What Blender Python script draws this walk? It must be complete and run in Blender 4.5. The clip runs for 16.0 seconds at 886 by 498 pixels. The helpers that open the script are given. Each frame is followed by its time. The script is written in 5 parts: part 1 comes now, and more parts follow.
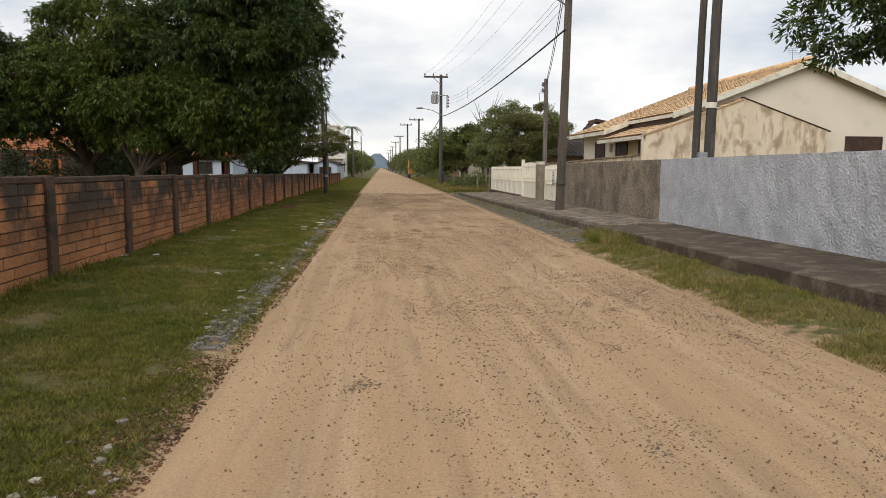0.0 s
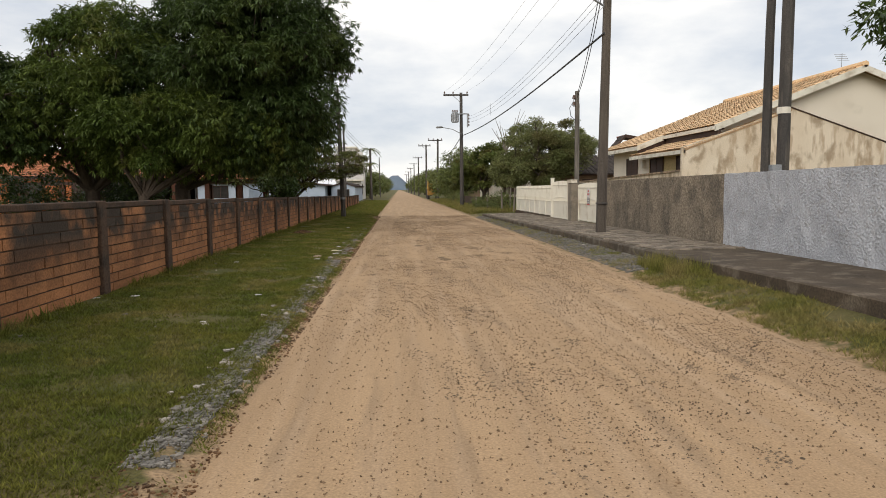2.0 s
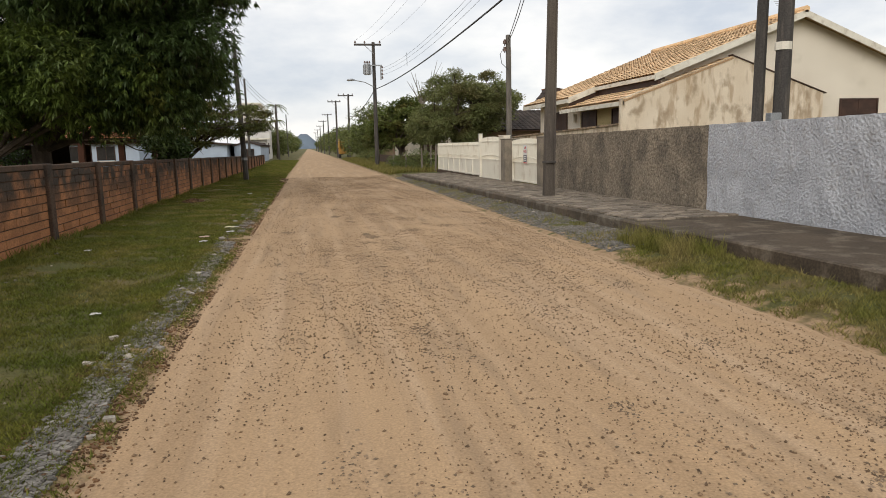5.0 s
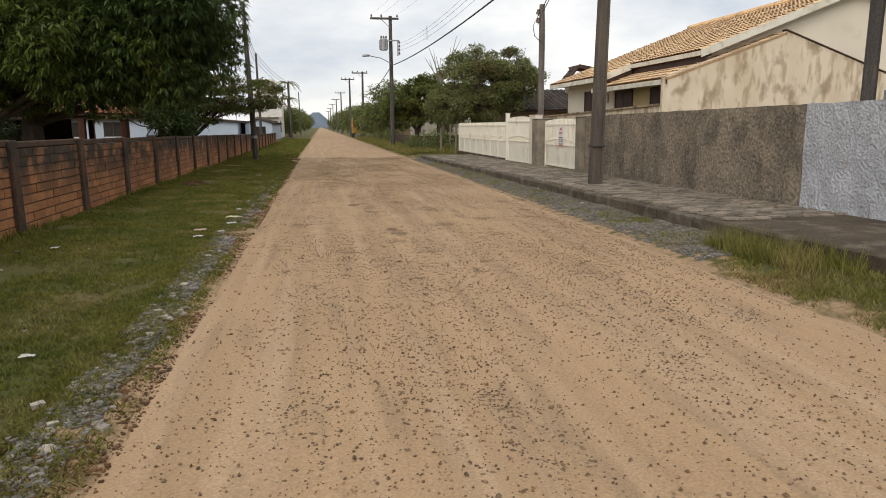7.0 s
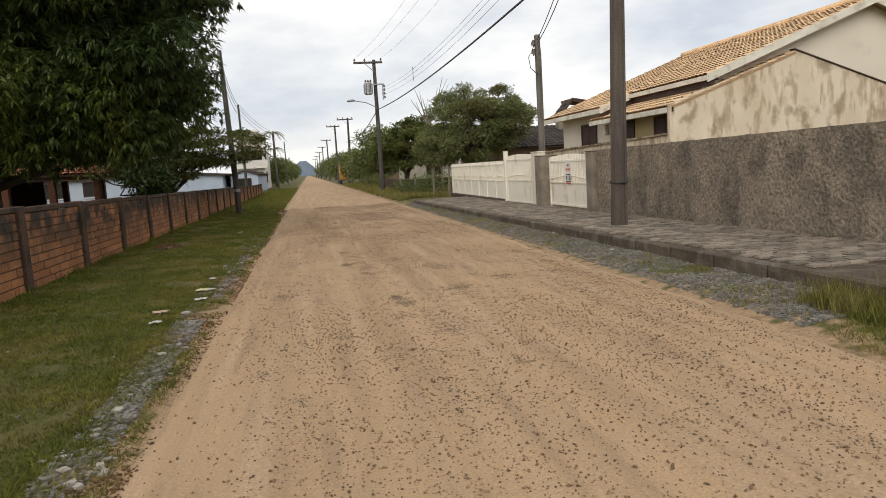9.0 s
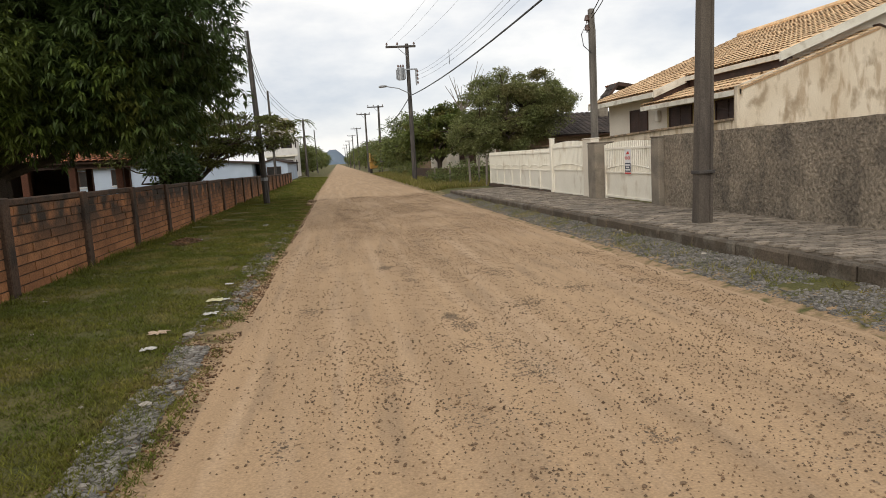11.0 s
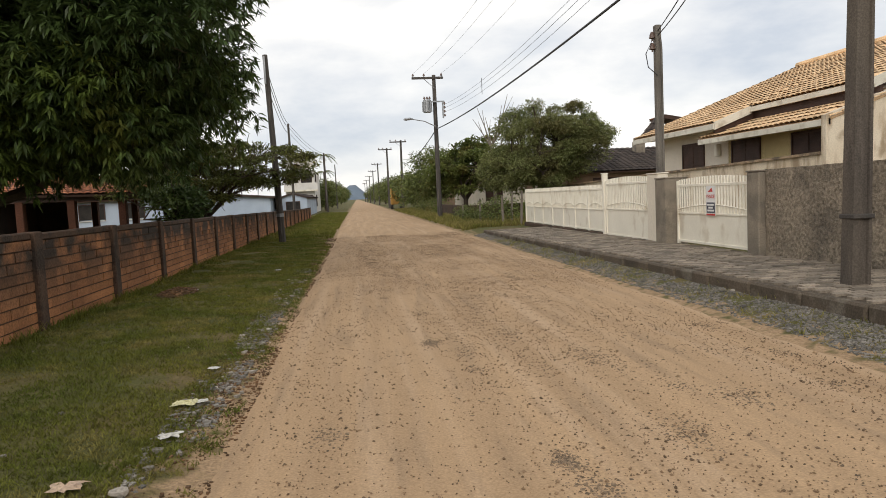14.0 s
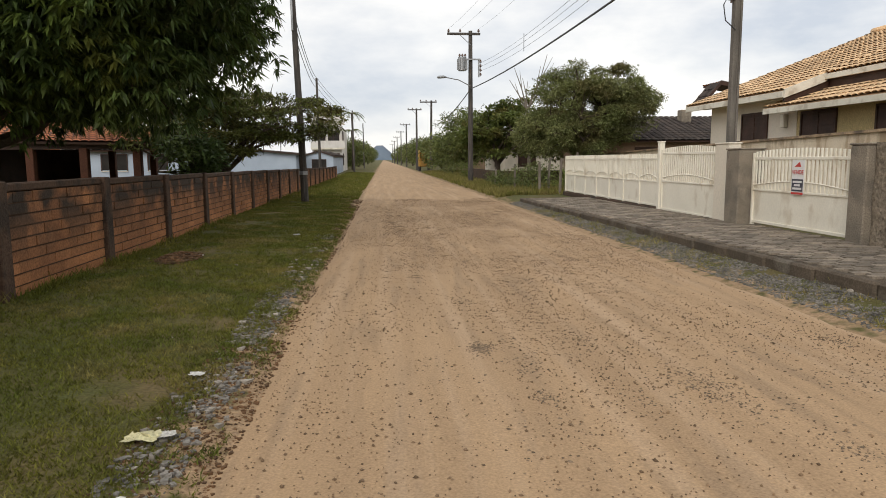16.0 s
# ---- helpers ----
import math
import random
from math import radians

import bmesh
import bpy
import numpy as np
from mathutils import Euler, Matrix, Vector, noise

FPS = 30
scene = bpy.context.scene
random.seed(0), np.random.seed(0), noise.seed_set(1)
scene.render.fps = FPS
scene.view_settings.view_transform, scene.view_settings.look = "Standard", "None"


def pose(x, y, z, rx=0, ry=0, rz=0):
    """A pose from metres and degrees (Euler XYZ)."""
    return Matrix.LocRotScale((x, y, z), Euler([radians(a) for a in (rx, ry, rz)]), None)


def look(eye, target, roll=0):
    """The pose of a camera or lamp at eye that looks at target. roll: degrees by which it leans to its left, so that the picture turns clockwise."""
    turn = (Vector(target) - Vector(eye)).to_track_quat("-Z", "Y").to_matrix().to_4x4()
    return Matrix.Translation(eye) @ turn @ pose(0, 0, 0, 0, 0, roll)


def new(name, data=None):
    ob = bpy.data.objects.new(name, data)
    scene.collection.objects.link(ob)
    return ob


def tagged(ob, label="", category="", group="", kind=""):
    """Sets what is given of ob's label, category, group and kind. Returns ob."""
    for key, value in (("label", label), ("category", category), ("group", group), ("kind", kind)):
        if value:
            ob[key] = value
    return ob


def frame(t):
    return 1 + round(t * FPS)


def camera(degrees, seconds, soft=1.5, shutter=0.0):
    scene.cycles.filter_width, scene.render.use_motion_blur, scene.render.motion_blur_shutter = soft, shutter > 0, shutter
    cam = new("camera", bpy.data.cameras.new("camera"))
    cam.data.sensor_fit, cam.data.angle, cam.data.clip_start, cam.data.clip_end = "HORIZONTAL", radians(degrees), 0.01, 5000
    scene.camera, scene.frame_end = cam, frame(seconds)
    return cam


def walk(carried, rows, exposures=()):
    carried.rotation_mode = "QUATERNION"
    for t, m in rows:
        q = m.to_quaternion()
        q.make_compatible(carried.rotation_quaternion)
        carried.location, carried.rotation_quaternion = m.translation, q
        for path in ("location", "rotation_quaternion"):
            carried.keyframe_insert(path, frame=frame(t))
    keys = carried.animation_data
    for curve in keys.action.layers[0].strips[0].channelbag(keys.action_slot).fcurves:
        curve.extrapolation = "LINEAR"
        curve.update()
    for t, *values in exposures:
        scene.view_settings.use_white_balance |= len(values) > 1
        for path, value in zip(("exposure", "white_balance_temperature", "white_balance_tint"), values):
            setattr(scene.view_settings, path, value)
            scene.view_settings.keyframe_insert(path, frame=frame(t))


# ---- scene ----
cam = camera(66.0, 16.0, soft=0.9)
METRES, EYE, TILT, LEAN, TURN = 14.6, 1.5, -1.66, 0.0, -5.2
ROWS = [
    (0.0, 0.0, 0.0, 0.0, 0.02, -5.12, -0.22),
    (0.5, -0.0034, 0.0347, -0.0001, -0.33, -3.69, -2.86),
    (1.0, -0.0118, 0.0662, 0.0013, -1.42, -6.72, 0.96),
    (1.5, -0.016, 0.0987, 0.0023, 1.85, -5.5, 0.72),
    (2.0, -0.0182, 0.133, 0.0021, 1.53, -3.37, 0.6),
    (2.5, -0.0232, 0.1667, 0.0036, -0.02, -5.64, 2.4),
    (3.0, -0.0235, 0.1995, 0.0033, -1.41, -7.79, -0.05),
    (3.5, -0.0287, 0.2323, 0.0052, -3.68, -6.31, 0.2),
    (4.0, -0.0274, 0.2674, 0.0067, -5.02, -5.33, 0.48),
    (6.5, -0.0539, 0.4281, 0.0094, -6.36, -9.96, 2.19),
    (7.0, -0.0528, 0.4608, 0.0107, -4.82, -8.58, 0.65),
    (7.5, -0.0547, 0.4923, 0.0113, -6.03, -7.04, 0.89),
    (8.0, -0.0562, 0.5229, 0.0136, -3.95, -8.71, 2.68),
    (8.5, -0.0545, 0.5522, 0.0143, -3.37, -7.8, 1.26),
    (9.0, -0.06, 0.5818, 0.0166, -5.86, -5.21, 3.65),
    (9.5, -0.0637, 0.6099, 0.0164, -2.25, -5.09, 4.09),
    (12.0, -0.0795, 0.7577, 0.0215, -4.1, -6.31, 3.04),
    (12.5, -0.0823, 0.7884, 0.0227, -3.31, -4.99, 3.12),
    (13.0, -0.0878, 0.8165, 0.0216, -2.3, -6.47, -0.24),
    (13.5, -0.094, 0.845, 0.0231, -3.49, -6.51, 3.31),
    (14.0, -0.0979, 0.8745, 0.0252, -1.91, -2.86, 2.73),
    (14.5, -0.0994, 0.9035, 0.0239, 0.75, -6.73, 1.63),
    (15.0, -0.1047, 0.9298, 0.0259, -2.73, -6.51, 2.74),
    (15.5, -0.109, 0.9582, 0.0271, -3.04, -4.3, 1.82),
    (16.0, -0.1125, 0.9841, 0.0271, 0.27, -5.83, 0.36),
]
walk(cam, [(t, pose(0, 0, EYE, TILT, LEAN, TURN) @ pose(METRES * x, METRES * y, METRES * z, 90 + pitch, roll, yaw)) for t, x, y, z, yaw, pitch, roll in ROWS])


# ---- light ----
world = bpy.data.worlds.new("overcast_sky")
scene.world = world
world.use_nodes = True
wn, wl = world.node_tree.nodes, world.node_tree.links
wn.clear()
w_out, w_bg = wn.new("ShaderNodeOutputWorld"), wn.new("ShaderNodeBackground")
w_sky = wn.new("ShaderNodeTexSky")
w_sky.sky_type, w_sky.sun_disc = "NISHITA", False
w_sky.sun_elevation, w_sky.sun_rotation = radians(29), radians(204)
w_dim = wn.new("ShaderNodeVectorMath")
w_dim.operation = "SCALE"
w_dim.inputs["Scale"].default_value = 0.09
w_co, w_map = wn.new("ShaderNodeTexCoord"), wn.new("ShaderNodeMapping")
w_map.inputs["Scale"].default_value = (1.0, 1.0, 2.6)
w_noise = wn.new("ShaderNodeTexNoise")
w_noise.inputs["Scale"].default_value, w_noise.inputs["Detail"].default_value = 2.6, 7
w_noise.inputs["Roughness"].default_value = 0.55
w_ramp = wn.new("ShaderNodeValToRGB")
el = w_ramp.color_ramp.elements
el[0].position, el[0].color = 0.34, (0.69, 0.735, 0.81, 1)
el[1].position, el[1].color = 0.6, (1.22, 1.18, 1.12, 1)
w_mix = wn.new("ShaderNodeMix")
w_mix.data_type = "RGBA"
w_mix.inputs[0].default_value = 0.88
wl.new(w_co.outputs["Generated"], w_map.inputs["Vector"])
wl.new(w_map.outputs["Vector"], w_noise.inputs["Vector"])
wl.new(w_noise.outputs[0], w_ramp.inputs[0])
wl.new(w_sky.outputs[0], w_dim.inputs[0])
wl.new(w_dim.outputs[0], w_mix.inputs[6])
wl.new(w_ramp.outputs[0], w_mix.inputs[7])
wl.new(w_mix.outputs[2], w_bg.inputs[0])
wl.new(w_bg.outputs[0], w_out.inputs[0])
w_bg.inputs[1].default_value = 1.0
sun = new("sun", bpy.data.lights.new("sun", "SUN"))
sun.data.energy, sun.data.angle, sun.data.color = 1.35, radians(40), (1.0, 0.94, 0.86)
sun.matrix_world = look((-22, -50, 30), (0, 0, 0))


# ---- materials ----
def mat(name, a, b, scale=2.0, fine=60.0, rough=0.9, bump=0.3, depth=0.01, stretch=(1, 1, 1), dirt=None, dscale=1.5,
        dstretch=(1, 1, 1), damount=0.5, rnd=0.0, island=False, metal=0.0, spec=0.3, fine_amt=0.35, rise=None, trans=0.0, spill=None, second=None):
    """Two colours in broad patches, fine grain, stains of a third colour, a random tone for each piece, bump.
    rise: (z0, z1) between which the stains thin out upwards or downwards."""
    m = bpy.data.materials.new(name)
    m.use_nodes = True
    n, l = m.node_tree.nodes, m.node_tree.links
    p = n["Principled BSDF"]
    p.inputs["Roughness"].default_value, p.inputs["Metallic"].default_value = rough, metal
    p.inputs["Specular IOR Level"].default_value = spec
    geo = n.new("ShaderNodeNewGeometry")

    def tex(s, st, det=4.0):
        mp = n.new("ShaderNodeMapping")
        mp.inputs["Scale"].default_value = st
        l.new(geo.outputs["Position"], mp.inputs["Vector"])
        t = n.new("ShaderNodeTexNoise")
        t.inputs["Scale"].default_value, t.inputs["Detail"].default_value = s, det
        l.new(mp.outputs["Vector"], t.inputs["Vector"])
        return t.outputs[0]

    def rng(v, a0, a1, b0, b1):
        r = n.new("ShaderNodeMapRange")
        for i, x in enumerate((a0, a1, b0, b1)):
            r.inputs[i + 1].default_value = x
        l.new(v, r.inputs[0])
        return r.outputs[0]

    def mul(u, v):
        k = n.new("ShaderNodeMath")
        k.operation = "MULTIPLY"
        for i, x in enumerate((u, v)):
            if isinstance(x, (int, float)):
                k.inputs[i].default_value = x
            else:
                l.new(x, k.inputs[i])
        return k.outputs[0]

    def mix(f, u, v):
        k = n.new("ShaderNodeMix")
        k.data_type = "RGBA"
        for s, x in ((k.inputs[0], f), (k.inputs[6], u), (k.inputs[7], v)):
            if isinstance(x, (int, float)):
                s.default_value = x
            elif isinstance(x, tuple):
                s.default_value = (*x, 1)
            else:
                l.new(x, s)
        return k.outputs[2]

    col = mix(rng(tex(scale, stretch), 0.35, 0.65, 0, 1), a, b)
    grain = tex(fine, (1, 1, 1), 3.0)
    if dirt:
        f = rng(tex(dscale, dstretch, 6.0), 0.62 - 0.3 * damount, 0.72 - 0.2 * damount, 0, min(1, damount + 0.3))
        if rise:
            sep = n.new("ShaderNodeSeparateXYZ")
            l.new(geo.outputs["Position"], sep.inputs[0])
            f = mul(f, rng(sep.outputs[2], rise[0], rise[1], 0, 1))
        col = mix(f, col, dirt)
    if second:
        c2, s2, st2, lo, hi = second
        col = mix(rng(tex(s2, st2, 5.0), lo, hi, 0, 0.85), col, c2)
    if spill:
        sx = n.new("ShaderNodeSeparateXYZ")
        l.new(geo.outputs["Position"], sx.inputs[0])
        off = n.new("ShaderNodeMath")
        off.operation = "SUBTRACT"
        l.new(sx.outputs[0], off.inputs[0])
        off.inputs[1].default_value = 1.24
        ab = n.new("ShaderNodeMath")
        ab.operation = "ABSOLUTE"
        l.new(off.outputs[0], ab.inputs[0])
        add = n.new("ShaderNodeMath")
        l.new(ab.outputs[0], add.inputs[0])
        l.new(rng(tex(5.0, (1, 1, 1), 5.0), 0.3, 0.7, -0.35, 0.35), add.inputs[1])
        col = mix(rng(add.outputs[0], 2.5, 2.8, 1, 0), col, spill)
    tone = rng(grain, 0.25, 0.75, 1 - fine_amt, 1 + fine_amt)
    if rnd:
        if island:
            v = geo.outputs["Random Per Island"]
        else:
            v = n.new("ShaderNodeObjectInfo").outputs["Random"]
        tone = mul(tone, rng(v, 0, 1, 1 - rnd, 1 + rnd))
    sc = n.new("ShaderNodeVectorMath")
    sc.operation = "SCALE"
    l.new(col, sc.inputs[0])
    l.new(tone, sc.inputs["Scale"])
    l.new(sc.outputs[0], p.inputs["Base Color"])
    if trans:
        tr, ms = n.new("ShaderNodeBsdfTranslucent"), n.new("ShaderNodeMixShader")
        l.new(sc.outputs[0], tr.inputs[0])
        ms.inputs[0].default_value = trans
        l.new(p.outputs[0], ms.inputs[1])
        l.new(tr.outputs[0], ms.inputs[2])
        l.new(ms.outputs[0], n["Material Output"].inputs[0])
    if bump:
        bp = n.new("ShaderNodeBump")
        bp.inputs["Strength"].default_value, bp.inputs["Distance"].default_value = bump, depth
        l.new(grain, bp.inputs["Height"])
        l.new(bp.outputs[0], p.inputs["Normal"])
    return m


SAND = mat("sand_road", (0.44, 0.295, 0.169), (0.365, 0.243, 0.139), 1.8, 70, 0.95, 0.4, 0.012, (1.6, 0.12, 1), (0.29, 0.2, 0.122), 3.5, (1.6, 0.16, 1), 0.3, fine_amt=0.22,
           second=((0.465, 0.325, 0.203), 2.2, (2.2, 0.07, 1), 0.5, 0.7))
EARTH = mat("turf_soil", (0.085, 0.09, 0.024), (0.12, 0.10, 0.034), 1.2, 40, 0.95, 0.8, 0.04, dirt=(0.18, 0.125, 0.06), dscale=1.3, damount=0.3, spill=(0.37, 0.25, 0.145))
GRASS = mat("grass_blade", (0.102, 0.122, 0.021), (0.165, 0.156, 0.031), 1.3, 10, 0.7, 0, rnd=0.45, island=True, dirt=(0.27, 0.215, 0.08), dscale=1.6, damount=0.3, spec=0.15, trans=0.3)
DRYGRASS = mat("dry_grass_blade", (0.16, 0.165, 0.035), (0.27, 0.22, 0.085), 1.5, 10, 0.75, 0, rnd=0.45, island=True, spec=0.15, trans=0.3)
GREYSTONE = mat("crushed_grey_stone", (0.135, 0.125, 0.11), (0.225, 0.205, 0.178), 6, 80, 0.9, 0.2, rnd=0.4, island=True)
DARKGRIT = mat("dark_embedded_grit", (0.155, 0.113, 0.075), (0.23, 0.165, 0.108), 3, 60, 0.92, 0.2, rnd=0.45, island=True)
PALESTONE = mat("pale_rubble", (0.36, 0.32, 0.27), (0.2, 0.178, 0.15), 5, 60, 0.9, 0.2, rnd=0.45, island=True)
CLOD = mat("sand_clod", (0.26, 0.172, 0.1), (0.135, 0.092, 0.06), 3, 60, 0.95, 0.2, rnd=0.4, island=True)
LEAFLITTER = mat("brown_leaf_litter", (0.16, 0.085, 0.04), (0.09, 0.055, 0.03), 3, 60, 0.9, 0, rnd=0.5, island=True)
BRICK = mat("red_clay_block", (0.38, 0.168, 0.07), (0.275, 0.122, 0.054), 1.0, 45, 0.92, 0.5, 0.012, dirt=(0.048, 0.036, 0.027), dscale=2.2,
            dstretch=(1.0, 1.0, 0.9), damount=0.95, rnd=0.18, rise=(0.3, 1.0))
MORTAR = mat("dirty_mortar", (0.10, 0.062, 0.04), (0.07, 0.046, 0.032), 3, 50, 0.95, 0.4)
MOULD = mat("mouldy_concrete", (0.066, 0.042, 0.029), (0.12, 0.072, 0.045), 2.5, 40, 0.95, 0.7, 0.015, dirt=(0.033, 0.027, 0.022), dscale=2.5, damount=0.55)
WHITEWASH = mat("whitewashed_roughcast", (0.51, 0.52, 0.55), (0.405, 0.415, 0.445), 1.4, 26, 0.9, 0.9, 0.05, dirt=(0.38, 0.37, 0.37), dscale=9, damount=0.25, fine_amt=0.2)
ROUGHCAST = mat("grey_roughcast", (0.27, 0.222, 0.165), (0.195, 0.162, 0.123), 1.6, 22, 0.95, 1.0, 0.04, dirt=(0.115, 0.097, 0.077), dscale=1.6, dstretch=(1.3, 1.3, 0.9), damount=0.4, fine_amt=0.5)
CONCRETE = mat("weathered_concrete", (0.28, 0.237, 0.182), (0.19, 0.162, 0.127), 2, 50, 0.95, 0.5, 0.01, dirt=(0.16, 0.138, 0.112), dscale=4, damount=0.35)
DARKCONC = mat("mossy_pavement_concrete", (0.10, 0.074, 0.05), (0.062, 0.047, 0.033), 1.6, 40, 0.95, 0.5, 0.01, dirt=(0.185, 0.15, 0.112), dscale=3, damount=0.35)
PAVER = mat("grey_paver", (0.27, 0.222, 0.17), (0.17, 0.142, 0.112), 2, 40, 0.93, 0.4, 0.01, rnd=0.35, dirt=(0.1, 0.085, 0.064), dscale=3.5, damount=0.2)
PAVERS = mat("grey_paver_rest", (0.27, 0.222, 0.17), (0.17, 0.142, 0.112), 2, 40, 0.93, 0.4, 0.01, rnd=0.35, island=True, dirt=(0.1, 0.085, 0.064), dscale=3.5, damount=0.2)
POLE = mat("dark_weathered_pole", (0.085, 0.075, 0.066), (0.05, 0.046, 0.043), 3, 50, 0.85, 0.4, 0.006, (1, 1, 0.15), (0.14, 0.12, 0.10), 4, (2, 2, 0.3), 0.35)
GREYPOLE = mat("grey_concrete_pole", (0.19, 0.17, 0.145), (0.12, 0.108, 0.095), 3, 50, 0.9, 0.4, 0.006, (1, 1, 0.2), (0.10, 0.09, 0.08), 4, (2, 2, 0.3), 0.4)
STEEL = mat("galvanised_steel", (0.35, 0.36, 0.37), (0.25, 0.26, 0.27), 4, 60, 0.5, 0.05, metal=0.6)
CABLE = mat("black_cable", (0.03, 0.03, 0.032), (0.045, 0.045, 0.048), 3, 30, 0.6, 0)
PORCELAIN = mat("brown_porcelain", (0.10, 0.06, 0.045), (0.14, 0.09, 0.07), 4, 30, 0.3, 0)
PLASTICBAG = mat("dirty_plastic_film", (0.60, 0.56, 0.46), (0.48, 0.42, 0.34), 8, 60, 0.5, 0.2, rnd=0.2)
CREAM = mat("cream_painted_metal", (0.84, 0.79, 0.67), (0.80, 0.75, 0.63), 2, 40, 0.5, 0.08, 0.003, dirt=(0.5, 0.4, 0.27), dscale=3, dstretch=(1.0, 1.0, 0.6), damount=0.14, fine_amt=0.06)
CREAMWALL = mat("cream_wall_paint", (0.75, 0.68, 0.565), (0.69, 0.62, 0.51), 0.7, 30, 0.85, 0.15, 0.006, dirt=(0.55, 0.49, 0.39), dscale=1.2, damount=0.08, fine_amt=0.08)
STAINWALL = mat("stained_cream_plaster", (0.71, 0.61, 0.475), (0.62, 0.51, 0.375), 0.8, 30, 0.9, 0.25, 0.008, dirt=(0.36, 0.25, 0.15), dscale=4.2, dstretch=(1.1, 1.1, 0.3), damount=0.36, fine_amt=0.12,
                second=((0.33, 0.245, 0.16), 1.5, (1.0, 1.0, 0.7), 0.54, 0.64))
YELLOWWALL = mat("ochre_wall_paint", (0.55, 0.44, 0.22), (0.48, 0.38, 0.19), 0.8, 30, 0.85, 0.15, 0.006)
TILE = mat("terracotta_roof_tile", (0.72, 0.50, 0.29), (0.61, 0.405, 0.225), 1.0, 30, 0.9, 0.3, 0.008, rnd=0.24, dirt=(0.3, 0.22, 0.15), dscale=2.5, damount=0.25)
TILES = mat("terracotta_roof_tile_rest", (0.72, 0.50, 0.29), (0.61, 0.405, 0.225), 1.0, 30, 0.9, 0.3, 0.008, rnd=0.24, island=True, dirt=(0.3, 0.22, 0.15), dscale=2.5, damount=0.25)
CLAYBED = mat("clay_channel_tile", (0.44, 0.29, 0.16), (0.34, 0.22, 0.125), 2, 30, 0.9, 0.2)
REDTILE = mat("red_roof_tile", (0.52, 0.20, 0.09), (0.42, 0.16, 0.075), 1.5, 30, 0.9, 0.3, 0.01, rnd=0.2, island=True)
DARKTILE = mat("blackened_roof_tile", (0.075, 0.058, 0.048), (0.05, 0.04, 0.036), 1.2, 20, 0.95, 0.4, 0.02, rnd=0.25, island=True)
# brown of shutters and boards, also the painted shade under the eave and in the pavilion
WOODANDSHADE = mat("dark_brown_shutter_and_shade", (0.075, 0.04, 0.028), (0.05, 0.028, 0.02), 3, 40, 0.6, 0.1, 0.004)
WHITETRIM = mat("off_white_trim", (0.74, 0.70, 0.60), (0.62, 0.57, 0.47), 1.5, 40, 0.7, 0.1, 0.004, dirt=(0.4, 0.34, 0.26), dscale=3, damount=0.3, fine_amt=0.08)
ORANGEWALL = mat("orange_painted_wall", (0.52, 0.17, 0.06), (0.44, 0.14, 0.05), 1.0, 30, 0.85, 0.15)
# pale blue paint, darkened for shade; also white walls in shade
BLUESHADEWALL = mat("pale_blue_shaded_wall", (0.45, 0.52, 0.61), (0.38, 0.44, 0.53), 0.6, 20, 0.85, 0.1, fine_amt=0.08)
HOUSEWHITE = mat("white_house_paint", (0.70, 0.68, 0.63), (0.62, 0.60, 0.56), 0.5, 15, 0.85, 0.1, dirt=(0.42, 0.38, 0.33), dscale=0.8, dstretch=(1, 1, 0.4), damount=0.3, fine_amt=0.08)
DARKVOID = mat("dark_interior_panel", (0.022, 0.02, 0.018), (0.035, 0.03, 0.026), 2, 20, 0.8, 0)
BARK = mat("tree_bark", (0.10, 0.075, 0.055), (0.06, 0.046, 0.036), 4, 40, 0.95, 0.8, 0.03, (1, 1, 0.3))
WEATHERWOOD = mat("weathered_fence_wood", (0.22, 0.19, 0.155), (0.15, 0.125, 0.10), 3, 40, 0.95, 0.5, 0.01, (1, 1, 0.2))
LEAF = mat("mango_leaf", (0.047, 0.076, 0.022), (0.078, 0.114, 0.031), 0.6, 8, 0.45, 0, rnd=0.5, island=True, dirt=(0.13, 0.16, 0.04), dscale=0.6, damount=0.22, spec=0.3, fine_amt=0.1, trans=0.25)
LEAFOLIVE = mat("yellow_green_leaf", (0.072, 0.108, 0.022), (0.115, 0.15, 0.03), 0.6, 8, 0.5, 0, rnd=0.5, island=True, dirt=(0.2, 0.2, 0.05), dscale=0.7, damount=0.25, spec=0.25, fine_amt=0.1, trans=0.3)
LEAFALM = mat("sparse_almond_leaf", (0.11, 0.13, 0.036), (0.175, 0.175, 0.05), 0.5, 8, 0.55, 0, rnd=0.5, island=True, dirt=(0.16, 0.09, 0.04), dscale=0.9, damount=0.25, spec=0.25, fine_amt=0.1, trans=0.25)
LEAFD = mat("dull_olive_leaf", (0.18, 0.205, 0.075), (0.24, 0.25, 0.1), 0.5, 8, 0.6, 0, rnd=0.45, island=True, dirt=(0.17, 0.125, 0.055), dscale=0.6, damount=0.3, spec=0.2, fine_amt=0.1, trans=0.25)
LEAFB = mat("almond_tree_leaf", (0.12, 0.16, 0.04), (0.18, 0.20, 0.055), 0.5, 8, 0.55, 0, rnd=0.5, island=True, dirt=(0.2, 0.15, 0.05), dscale=0.9, damount=0.3, spec=0.3, fine_amt=0.1, trans=0.3)
LEAFC = mat("olive_tree_leaf", (0.11, 0.14, 0.04), (0.155, 0.175, 0.055), 0.5, 8, 0.6, 0, rnd=0.5, island=True, dirt=(0.18, 0.16, 0.06), dscale=0.7, damount=0.3, spec=0.25, fine_amt=0.1, trans=0.3)
HAZEHILL = mat("far_wooded_hill_in_haze", (0.125, 0.16, 0.205), (0.15, 0.19, 0.235), 0.01, 0.05, 1.0, 0, fine_amt=0.1)
